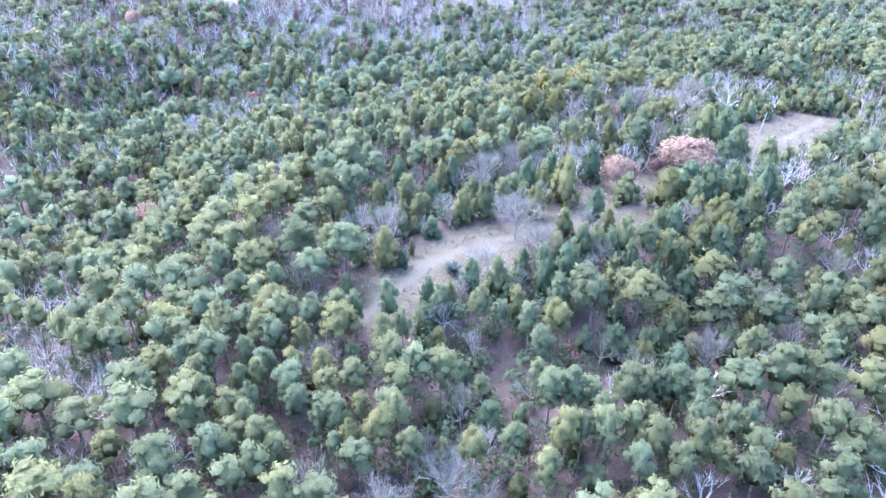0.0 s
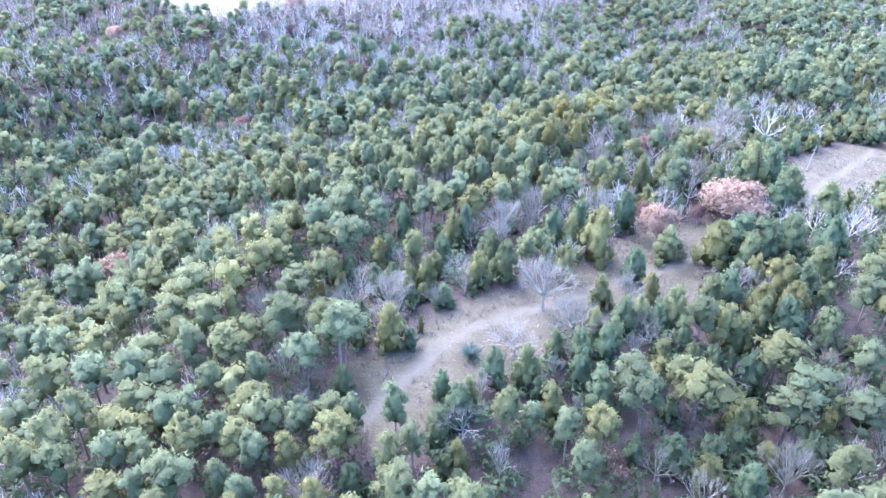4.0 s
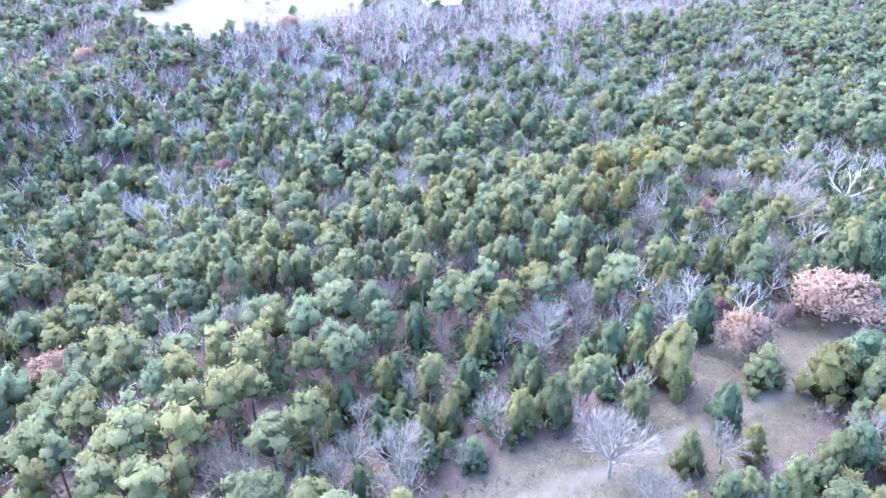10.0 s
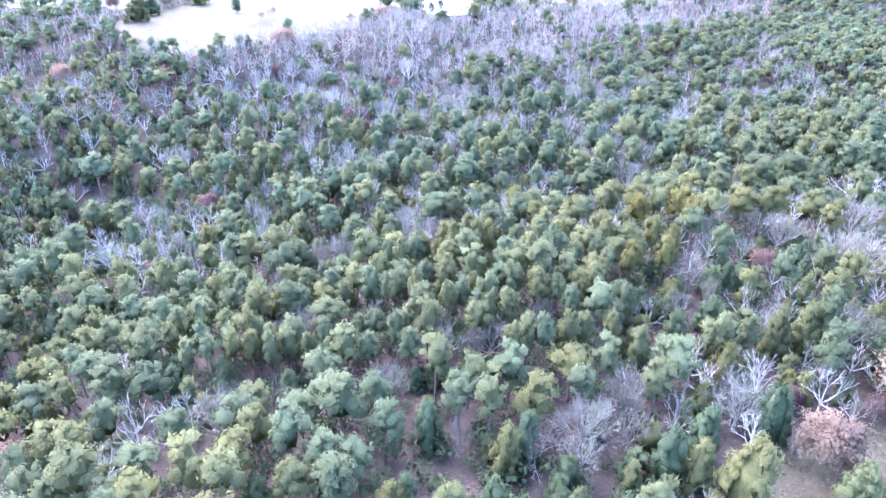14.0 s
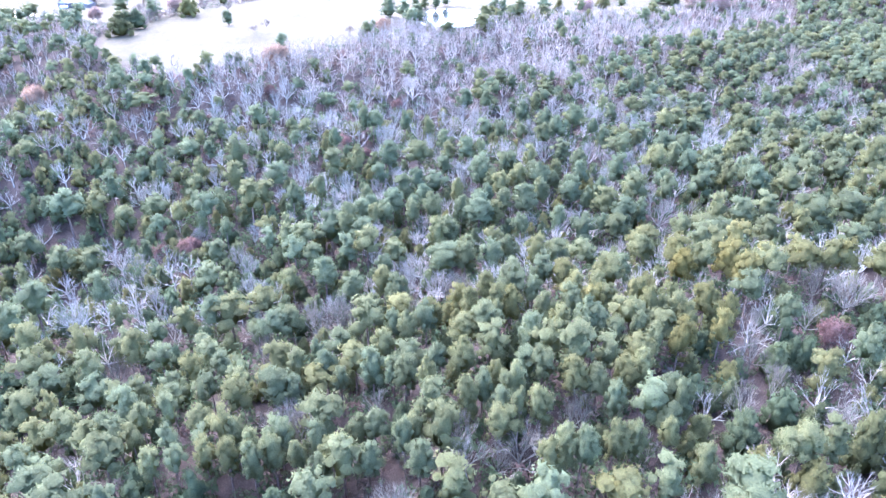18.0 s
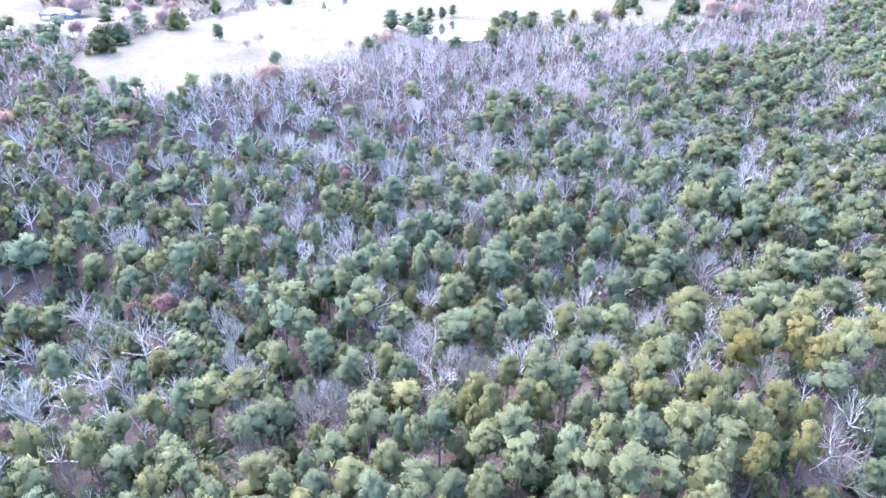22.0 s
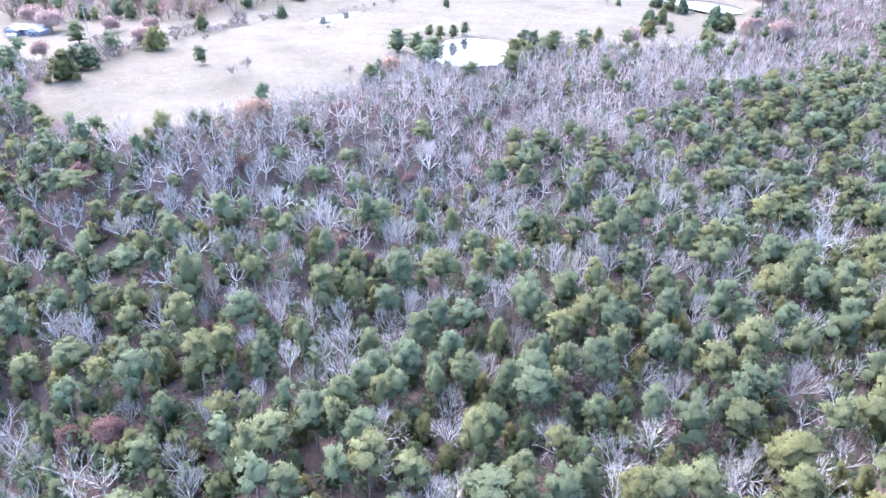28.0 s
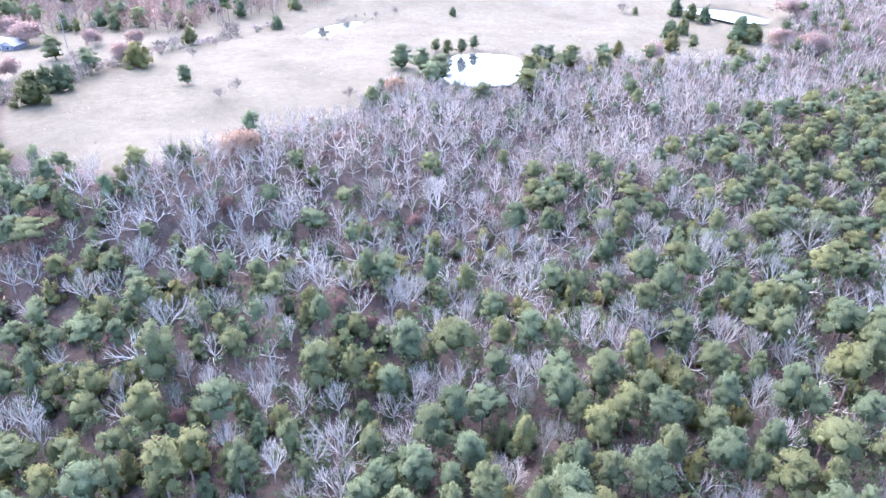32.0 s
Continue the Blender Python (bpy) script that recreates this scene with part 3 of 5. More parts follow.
PINES_2 = [(7.3, 64.9, 4.5), (-40.7, 65.1, 6.6), (0.9, 66.1, 4.5), (-15.3, 66.3, 2.4), (-17.3, 66.5, 2.7), (-7.0, 67.0, 3.3), (60.7, 67.0, 4.1), (-22.4, 67.3, 4.1), (-11.0, 68.6, 2.7), (20.9, 69.3, 3.4), (59.4, 69.6, 4.9), (-14.8, 69.8, 3.4), (-28.0, 70.0, 5.3), (-16.6, 70.4, 2.8), (0.4, 70.5, 3.3), (2.9, 72.7, 2.7), (24.4, 73.1, 4.3), (55.5, 73.5, 5.8), (-10.5, 73.7, 2.8), (-38.0, 74.2, 5.2), (-13.7, 74.4, 3.6), (-5.2, 74.6, 4.9), (-15.9, 75.6, 4.3), (1.2, 76.0, 3.1), (65.2, 76.3, 4.4), (-21.6, 76.6, 4.4), (-3.4, 77.3, 2.8), (-6.0, 77.8, 4.3), (-9.3, 78.5, 3.6), (-31.3, 80.2, 5.0)]
PINES_3 = [(-16.2, 80.9, 5.3), (-23.1, 82.4, 3.9), (-25.5, 84.9, 3.2), (-15.3, 85.5, 3.1), (-21.1, 85.7, 4.0), (-9.1, 87.6, 4.8), (-5.4, 88.6, 5.8), (-35.8, 89.0, 5.4), (-40.9, 89.0, 6.4), (-18.9, 90.6, 5.8), (-7.5, 93.1, 5.0), (-12.2, 93.6, 5.8), (-30.5, 93.9, 6.2), (-23.3, 96.7, 5.4), (-9.6, 114.0, 3.8), (-22.7, 125.3, 4.6), (33.1, 127.5, 5.5), (81.3, 185.7, 7.2), (74.1, 185.7, 7.0), (-62.6, 216.1, 7.4), (-20.1, 262.2, 4.1), (83.7, 295.1, 5.8)]
PINES = PINES_0 + PINES_1 + PINES_2 + PINES_3
BARE_0 = [(4.9, 55.4, 3.0), (17.5, 55.9, 3.1), (-8.7, 60.0, 3.2), (58.4, 61.6, 4.8), (18.6, 63.8, 4.0), (-13.1, 65.5, 2.7), (33.1, 65.8, 4.3), (43.9, 68.5, 6.1), (4.0, 68.7, 2.7), (29.6, 70.4, 3.6), (57.4, 71.3, 5.0), (12.4, 71.9, 2.8), (-17.8, 72.9, 2.9), (58.0, 79.0, 5.3), (-12.8, 83.7, 3.1), (71.7, 85.0, 5.2), (-38.8, 85.2, 5.4), (-9.7, 86.6, 4.0), (-39.6, 91.4, 3.9), (-11.5, 107.8, 2.5), (70.6, 149.2, 11.1), (88.0, 158.5, 8.2), (80.0, 163.4, 8.2), (8.5, 267.4, 6.4), (90.9, 270.2, 6.7), (53.4, 272.3, 5.9), (59.5, 275.9, 4.9), (31.8, 277.2, 4.7), (49.2, 280.7, 4.9), (15.2, 282.7, 4.7)]
BARE = BARE_0
CEDARS_0 = [(44.0, 50.8, 4.1), (12.5, 59.4, 3.8), (6.0, 61.2, 3.2), (9.1, 62.4, 3.2), (12.7, 64.9, 3.3), (38.8, 67.6, 4.4), (35.1, 69.4, 3.7), (48.3, 71.5, 4.0), (32.0, 71.6, 4.4), (43.2, 71.7, 3.1), (51.2, 72.1, 3.3), (40.0, 74.0, 3.9), (43.0, 77.3, 4.0), (-9.2, 112.2, 3.3)]
CEDARS = CEDARS_0
RUST_0 = [(-48.4, 133.4, 7.5), (-85.2, 263.6, 6.0), (-25.8, 274.6, 6.7), (3.4, 309.3, 5.5)]
RUST = RUST_0
# on the ridge and in the valley
VALLEY_PINES_0 = [(29.9, 129.7, 2.7), (40.6, 131.0, 3.9), (15.3, 131.6, 3.1), (44.5, 132.0, 3.7), (18.5, 132.1, 2.6), (21.9, 133.0, 2.7), (17.3, 133.1, 2.6), (24.2, 133.4, 2.7), (28.2, 134.0, 2.2), (3.1, 135.3, 3.5), (28.3, 135.5, 2.8), (-7.0, 136.8, 2.8), (-2.1, 136.9, 3.1), (11.3, 137.0, 3.6), (1.7, 137.1, 2.4), (-14.1, 138.3, 2.5), (31.2, 138.3, 2.6), (15.9, 138.4, 3.1), (2.8, 138.4, 2.8), (13.8, 138.8, 1.7), (-9.3, 138.9, 2.3), (24.1, 139.1, 2.5), (-6.0, 139.2, 3.4), (-22.3, 139.4, 2.4), (-16.9, 139.5, 2.6), (-12.1, 139.6, 2.9), (-25.0, 139.8, 2.4), (-19.2, 139.9, 2.4), (-7.7, 140.2, 2.5), (30.2, 140.2, 3.0)]
VALLEY_PINES_1 = [(11.9, 140.3, 2.8), (-14.4, 140.5, 2.4), (-1.5, 140.9, 3.2), (8.6, 141.1, 2.8), (-3.3, 141.3, 2.5), (4.7, 141.7, 3.7), (23.2, 141.7, 3.3), (-11.8, 142.0, 3.6), (-23.5, 142.1, 2.5), (21.0, 142.3, 3.5), (-16.4, 142.5, 2.7), (10.5, 142.5, 2.5), (-20.1, 142.7, 2.7), (14.0, 142.7, 2.9), (26.5, 142.8, 3.6), (-17.9, 143.4, 3.7), (28.5, 143.4, 2.7), (51.1, 143.5, 4.9), (-28.1, 144.2, 2.6), (-38.6, 144.4, 4.2), (12.1, 144.6, 2.3), (4.4, 145.1, 2.3), (-30.4, 145.7, 3.3), (18.0, 145.7, 3.4), (-21.0, 145.8, 3.8), (-34.0, 146.1, 3.4), (-27.7, 146.4, 2.6), (16.1, 146.8, 3.0), (-24.6, 147.0, 2.3), (-17.3, 147.9, 3.8)]
VALLEY_PINES_2 = [(2.2, 147.9, 3.4), (9.0, 148.1, 3.4), (34.9, 148.2, 3.3), (5.3, 148.3, 3.0), (1.0, 148.4, 2.4), (31.8, 148.5, 2.9), (-32.9, 148.8, 2.8), (-21.6, 149.3, 2.1), (-10.9, 149.5, 2.8), (-12.7, 149.7, 4.5), (27.7, 149.9, 3.2), (41.1, 150.1, 2.8), (-17.2, 150.2, 2.9), (-5.3, 150.3, 2.3), (-1.5, 150.4, 3.5), (-38.3, 150.6, 4.4), (30.8, 151.0, 2.4), (-25.8, 151.3, 3.4), (17.8, 151.5, 3.8), (25.6, 151.6, 3.6), (-42.2, 151.7, 3.8), (21.3, 152.5, 2.8), (50.9, 152.6, 3.7), (24.7, 152.9, 3.3), (-30.0, 153.1, 3.5), (37.5, 153.1, 2.8), (-10.9, 153.4, 3.3), (-21.6, 153.5, 3.0), (-17.8, 153.6, 2.7), (-7.2, 153.6, 3.3)]
VALLEY_PINES_3 = [(43.7, 154.2, 2.6), (9.8, 154.5, 3.9), (37.0, 154.6, 3.5), (-0.1, 154.7, 2.9), (33.4, 155.1, 3.0), (-26.8, 155.4, 3.6), (12.6, 155.5, 3.9), (41.4, 155.6, 3.6), (-8.5, 155.7, 2.0), (-42.8, 156.3, 3.1), (-34.7, 156.3, 3.0), (-24.4, 156.5, 3.1), (20.5, 157.5, 3.0), (14.4, 157.5, 2.0), (2.8, 157.6, 2.7), (48.5, 157.7, 4.6), (27.0, 157.9, 2.8), (24.2, 158.0, 3.4), (-21.1, 158.1, 2.9), (5.5, 158.2, 3.4), (29.3, 158.4, 3.5), (-38.1, 158.5, 4.7), (32.9, 158.5, 2.9), (1.4, 159.0, 2.7), (16.8, 159.3, 2.7), (14.8, 159.9, 3.0), (35.0, 160.2, 3.6), (-43.6, 160.3, 5.6), (11.4, 160.6, 2.8), (25.5, 161.1, 2.8)]
VALLEY_PINES_4 = [(6.4, 161.2, 3.5), (-39.4, 161.7, 4.0), (29.0, 162.0, 2.9), (20.3, 162.1, 3.1), (-30.6, 163.2, 3.9), (-24.5, 163.4, 3.5), (51.1, 163.8, 4.0), (54.5, 164.4, 4.9), (66.9, 165.4, 3.6), (10.6, 165.5, 2.9), (-34.6, 165.7, 4.2), (-14.9, 165.8, 4.5), (-17.9, 166.0, 3.3), (64.6, 166.0, 5.3), (-12.7, 166.2, 3.8), (42.9, 166.2, 4.0), (25.9, 166.5, 4.5), (61.5, 166.5, 5.2), (33.9, 167.0, 3.1), (46.4, 167.0, 4.0), (-1.4, 167.5, 3.3), (49.8, 167.5, 4.9), (55.7, 167.6, 3.4), (14.8, 168.5, 3.3), (18.5, 169.5, 3.8), (49.6, 170.2, 4.2), (62.4, 170.5, 4.5), (-33.4, 171.4, 3.7), (1.8, 171.8, 3.9), (-29.2, 172.1, 4.2)]
VALLEY_PINES_5 = [(-22.9, 172.9, 6.5), (-25.4, 172.9, 4.1), (53.7, 173.2, 5.3), (-17.8, 173.3, 4.8), (0.2, 174.2, 3.2), (-4.7, 174.4, 4.0), (-39.9, 175.0, 3.2), (41.9, 178.3, 4.4), (-14.0, 178.8, 3.0), (24.4, 179.0, 3.4), (27.9, 179.1, 4.3), (-9.0, 179.7, 4.2), (0.3, 180.0, 3.4), (13.3, 180.3, 3.4), (17.7, 180.3, 4.2), (20.5, 181.2, 3.4), (10.0, 181.6, 5.9), (43.1, 183.3, 5.5), (13.9, 184.2, 3.5), (-28.5, 184.3, 5.4), (-11.5, 184.9, 4.4), (-14.2, 185.8, 4.4), (53.4, 189.4, 4.0), (9.9, 189.7, 4.0), (57.4, 189.7, 5.1), (41.7, 189.9, 4.8), (-16.1, 190.0, 3.7), (-3.2, 191.4, 4.6), (12.0, 191.7, 3.7), (39.8, 192.3, 2.6)]
VALLEY_PINES_6 = [(31.6, 192.6, 3.1), (25.2, 193.0, 3.0), (-29.1, 193.1, 4.3), (-6.0, 193.6, 3.4), (-19.4, 194.5, 3.8), (44.2, 195.0, 5.2), (47.8, 195.3, 2.8), (18.1, 197.4, 6.1), (-0.8, 197.7, 3.0), (-5.7, 197.8, 4.0), (21.0, 197.8, 3.7), (-16.9, 198.0, 3.1), (45.9, 198.6, 2.8), (14.9, 198.7, 3.4), (-12.8, 199.2, 2.7), (1.4, 199.5, 3.7), (43.0, 199.8, 5.3), (6.2, 199.9, 2.7), (-53.3, 199.9, 4.8), (18.8, 200.1, 5.0), (-28.3, 200.2, 2.7), (-3.1, 201.0, 3.7), (27.4, 201.2, 5.2), (39.5, 201.7, 2.8), (55.5, 201.7, 4.5), (9.5, 201.8, 4.1), (-59.3, 202.0, 5.7), (23.7, 202.6, 3.6), (49.1, 202.7, 5.6), (37.5, 203.4, 4.4)]
VALLEY_PINES_7 = [(6.3, 203.5, 2.8), (-1.3, 203.6, 3.8), (20.5, 203.8, 2.6), (31.4, 204.8, 3.4), (-32.5, 204.9, 4.9), (2.5, 205.0, 4.5), (-24.1, 205.1, 5.3), (19.2, 205.1, 2.6), (43.5, 205.1, 2.9), (50.1, 205.7, 3.8), (-16.3, 205.9, 3.3), (-42.2, 205.9, 3.7), (-30.3, 206.6, 2.5), (-67.1, 207.3, 4.8), (9.3, 207.5, 4.0), (-22.2, 207.9, 4.5), (37.4, 207.9, 3.6), (24.2, 208.0, 4.1), (-38.5, 208.4, 3.7), (-11.4, 208.8, 2.7), (15.3, 208.9, 2.4), (57.5, 209.1, 4.5), (-2.3, 209.7, 3.0), (31.9, 210.1, 4.3), (-35.7, 210.7, 3.7), (35.1, 210.9, 3.2), (51.9, 210.9, 3.9), (4.9, 211.0, 5.1), (28.2, 211.7, 4.0), (22.9, 211.9, 3.1)]
VALLEY_PINES_8 = [(-32.1, 212.1, 3.6), (49.1, 212.6, 4.4), (41.4, 212.9, 3.8), (-43.9, 213.0, 5.5), (58.3, 214.2, 5.8), (8.0, 214.4, 4.2), (21.3, 214.6, 5.0), (32.0, 214.6, 3.7), (36.5, 214.6, 3.0), (-28.8, 214.8, 5.1), (-20.4, 215.2, 5.7), (64.4, 215.2, 4.3), (-37.0, 217.8, 3.4), (21.1, 218.2, 4.4), (27.8, 218.2, 4.2), (43.0, 219.2, 4.0), (0.3, 220.3, 3.8), (-36.4, 220.5, 3.2), (32.6, 221.0, 3.4), (-4.6, 222.6, 3.3), (-42.1, 222.8, 3.6), (-49.0, 223.3, 3.4), (-29.4, 223.6, 6.1), (53.9, 223.6, 4.3), (-45.6, 224.3, 3.4), (68.6, 224.4, 5.6), (63.9, 224.5, 5.8), (-19.9, 224.7, 3.8), (22.7, 225.8, 2.8), (2.4, 226.3, 5.4)]
VALLEY_PINES_9 = [(9.2, 226.3, 6.5), (52.6, 226.4, 5.2), (19.7, 226.9, 4.4), (15.7, 227.3, 3.1), (66.4, 228.5, 4.7), (-36.2, 229.6, 3.0), (-44.8, 230.2, 3.5), (-17.9, 230.2, 2.5), (-40.5, 230.3, 5.1), (-9.0, 230.5, 2.8), (-24.8, 230.6, 2.4), (51.4, 231.0, 3.6), (37.9, 231.2, 4.2), (59.7, 231.7, 4.1), (56.6, 231.8, 4.0), (-51.4, 232.3, 4.0), (-47.6, 232.8, 3.6), (-39.2, 233.4, 3.1), (49.4, 233.5, 2.7), (-34.7, 234.8, 4.6), (41.4, 235.0, 4.4), (28.8, 237.2, 3.5), (46.0, 237.7, 4.0), (39.9, 238.6, 4.0), (12.2, 239.3, 2.9), (69.8, 239.8, 5.1), (6.6, 240.5, 2.8), (-27.2, 240.7, 4.6), (-0.9, 240.8, 4.3), (-2.8, 240.8, 3.1)]
VALLEY_PINES_10 = [(-23.6, 241.4, 3.2), (78.6, 242.3, 5.4), (74.6, 242.7, 4.7), (-49.5, 243.7, 3.8), (-41.0, 244.3, 3.7), (35.5, 245.3, 3.4), (82.8, 250.3, 4.6), (-58.3, 250.7, 4.1), (-55.6, 251.0, 7.1), (40.6, 252.3, 3.0), (-37.8, 252.4, 2.9), (77.4, 252.9, 6.8), (-5.6, 253.2, 2.8), (28.0, 254.5, 3.5), (67.2, 255.9, 5.5), (72.1, 257.1, 6.8), (22.9, 257.4, 5.0), (-11.5, 257.5, 4.5), (-13.4, 258.2, 4.3), (48.6, 260.7, 3.2)]
VALLEY_PINES = VALLEY_PINES_0 + VALLEY_PINES_1 + VALLEY_PINES_2 + VALLEY_PINES_3 + VALLEY_PINES_4 + VALLEY_PINES_5 + VALLEY_PINES_6 + VALLEY_PINES_7 + VALLEY_PINES_8 + VALLEY_PINES_9 + VALLEY_PINES_10
VALLEY_BARE_0 = [(11.1, 135.0, 3.8), (13.3, 135.4, 5.5), (15.5, 136.5, 3.4), (7.9, 139.1, 4.0), (21.2, 139.9, 4.1), (1.2, 140.0, 2.6), (39.4, 140.0, 3.2), (19.6, 140.1, 2.9), (45.2, 143.6, 3.4), (-13.7, 146.9, 3.2), (-1.0, 146.9, 3.1), (45.7, 149.6, 5.0), (49.1, 155.6, 3.4), (56.9, 156.1, 4.0), (64.8, 160.0, 6.9), (53.6, 162.3, 4.1), (62.1, 163.1, 5.2), (44.7, 163.6, 4.0), (-16.1, 164.1, 4.5), (20.3, 164.3, 3.7), (-37.7, 164.8, 4.1), (-9.3, 168.0, 4.6), (58.5, 168.1, 4.4), (-6.2, 168.8, 6.9), (35.5, 169.9, 4.1), (-10.4, 171.5, 4.0), (6.6, 172.5, 4.8), (-52.5, 173.5, 4.6), (-45.5, 174.7, 5.4), (26.5, 175.7, 4.2)]
VALLEY_BARE_1 = [(8.6, 176.2, 4.1), (-33.7, 177.8, 3.6), (-47.4, 178.1, 7.5), (21.1, 178.6, 3.1), (4.6, 179.8, 5.1), (-39.6, 181.0, 3.7), (-36.9, 182.2, 4.7), (-21.3, 182.2, 4.4), (6.6, 183.5, 4.4), (38.1, 183.6, 4.6), (40.4, 184.9, 5.6), (25.8, 187.7, 5.2), (-58.5, 188.8, 6.4), (-22.9, 189.4, 4.2), (31.3, 190.2, 4.8), (19.7, 190.9, 4.7), (-41.4, 191.1, 3.6), (-47.2, 194.1, 4.2), (38.5, 194.2, 5.0), (-25.2, 194.6, 3.9), (-56.5, 197.2, 5.5), (53.1, 197.9, 6.7), (34.7, 198.2, 4.1), (-44.8, 198.4, 4.7), (37.4, 198.6, 4.8), (28.5, 198.9, 3.3), (-58.5, 199.1, 6.7), (-10.5, 199.8, 3.8), (-23.4, 201.2, 3.4), (-49.2, 202.6, 5.6)]
VALLEY_BARE_2 = [(-16.6, 202.7, 2.9), (-33.8, 203.0, 3.1), (-66.1, 203.5, 5.2), (-9.7, 204.7, 3.3), (13.7, 204.8, 4.0), (12.1, 207.0, 3.0), (-52.1, 207.4, 6.9), (55.4, 207.7, 4.8), (47.4, 207.7, 3.8), (-13.6, 209.0, 4.5), (60.9, 209.2, 5.0), (18.3, 210.3, 3.5), (-8.8, 210.7, 4.2), (21.3, 211.1, 2.6), (-60.7, 211.3, 4.8), (47.4, 211.9, 3.9), (-0.6, 212.5, 2.8), (-19.2, 213.0, 3.6), (40.6, 214.4, 3.1), (46.6, 214.6, 5.6), (3.8, 216.5, 2.9), (-42.8, 216.9, 4.5), (17.9, 217.9, 3.0), (0.6, 218.2, 4.7), (16.5, 218.6, 3.3), (58.0, 218.7, 4.8), (-10.9, 219.0, 4.2), (-6.5, 219.4, 4.2), (12.4, 219.4, 3.0), (-16.0, 219.8, 4.5)]
VALLEY_BARE_3 = [(-27.0, 220.3, 2.3), (-48.9, 220.4, 4.3), (-46.0, 220.8, 5.0), (54.8, 221.1, 4.3), (20.2, 222.1, 4.3), (-34.3, 222.4, 4.0), (-23.0, 222.6, 3.1), (-14.9, 223.1, 3.4), (51.2, 224.2, 5.2), (-26.3, 224.5, 2.9), (16.3, 224.5, 3.1), (47.0, 225.7, 6.8), (-9.8, 226.1, 3.6), (29.1, 227.0, 4.6), (37.9, 228.5, 5.1), (32.1, 228.6, 3.3), (60.8, 228.6, 4.1), (27.9, 229.1, 5.8), (13.7, 229.2, 3.6), (-13.5, 229.5, 2.9), (-30.5, 231.8, 6.7), (35.7, 232.0, 4.3), (-26.4, 232.3, 3.3), (6.9, 232.4, 4.1), (-16.6, 233.4, 3.6), (78.3, 233.9, 4.6), (-22.1, 235.0, 2.5), (12.4, 236.2, 3.4), (0.7, 237.5, 3.7), (3.3, 238.5, 5.1)]
VALLEY_BARE_4 = [(10.6, 240.1, 5.2), (62.0, 240.2, 6.0), (-13.1, 240.3, 5.2), (-9.7, 240.3, 5.2), (-44.2, 240.4, 5.2), (36.7, 241.3, 4.1), (22.9, 242.5, 6.3), (-56.0, 243.8, 5.5), (-53.3, 243.9, 5.9), (54.3, 244.6, 5.0), (17.7, 245.2, 5.5), (-38.0, 246.7, 5.3), (32.6, 247.1, 3.8), (53.0, 247.8, 6.1), (62.2, 248.1, 3.8), (-18.9, 248.6, 5.6), (26.2, 249.7, 7.6), (70.7, 250.5, 4.4), (74.6, 251.3, 7.8), (-49.8, 251.9, 5.6), (-42.9, 252.4, 6.9), (-22.7, 252.6, 3.8), (38.2, 253.3, 5.0), (-31.4, 253.7, 6.3), (22.1, 254.2, 5.9), (46.1, 255.5, 5.8), (64.0, 256.4, 4.4), (-5.8, 256.6, 3.9), (-16.6, 257.8, 4.9), (-29.0, 258.9, 4.0)]
VALLEY_BARE_5 = [(19.8, 259.1, 3.6), (-22.9, 259.6, 6.0), (58.9, 260.4, 6.7), (1.3, 262.3, 4.1), (-1.8, 264.7, 4.5), (54.3, 264.7, 4.5), (9.8, 265.0, 7.2), (17.9, 265.3, 4.6)]
VALLEY_BARE = VALLEY_BARE_0 + VALLEY_BARE_1 + VALLEY_BARE_2 + VALLEY_BARE_3 + VALLEY_BARE_4 + VALLEY_BARE_5
VALLEY_CEDARS_0 = [(37.3, 135.5, 4.3), (31.4, 135.5, 2.4), (33.4, 137.5, 3.1), (22.6, 137.9, 2.4), (47.4, 138.5, 2.7), (43.9, 139.6, 4.0), (40.7, 146.1, 3.0), (48.3, 149.0, 3.6), (52.6, 149.5, 3.3), (51.1, 149.8, 3.0), (17.2, 156.7, 2.7), (8.3, 158.0, 2.8), (60.3, 158.3, 2.8), (53.3, 158.6, 2.9), (-57.6, 205.0, 4.6)]
VALLEY_CEDARS = VALLEY_CEDARS_0
VALLEY_RUST_0 = [(58.5, 153.1, 4.8), (-35.1, 200.4, 4.6), (-40.7, 201.4, 3.2), (-26.6, 218.5, 2.3), (-28.8, 225.6, 2.1), (-37.9, 231.4, 2.6), (-2.5, 234.1, 2.2), (-7.1, 236.9, 2.6), (-2.9, 242.0, 2.1), (-50.4, 246.5, 3.0), (-55.1, 254.3, 3.8), (-26.7, 260.6, 3.1), (5.4, 261.2, 3.1)]
VALLEY_RUST = VALLEY_RUST_0
# round the clearing: place, crown width and how tall for its width
CLEARING_PINES_0 = [(-4.8, 89.4, 4.8, 1.00), (21.9, 106.5, 3.1, 0.75), (23.5, 108.6, 3.1, 0.80), (-5.6, 114.0, 4.8, 1.00), (-0.3, 121.7, 4.0, 1.00), (5.3, 110.0, 3.3, 1.00), (13.3, 75.5, 3.6, 1.00), (16.8, 76.6, 2.9, 0.80), (20.2, 73.8, 3.5, 1.00), (29.3, 80.6, 5.2, 0.90), (30.1, 77.1, 5.9, 1.00), (37.2, 78.0, 7.1, 1.00), (36.1, 80.5, 4.8, 0.80), (50.4, 84.1, 7.6, 0.80), (50.0, 78.0, 6.9, 1.00), (47.1, 75.3, 6.6, 1.00), (41.6, 88.6, 4.4, 1.00), (44.9, 88.7, 4.4, 1.05), (52.5, 127.4, 5.2, 0.75)]
CLEARING_PINES = CLEARING_PINES_0
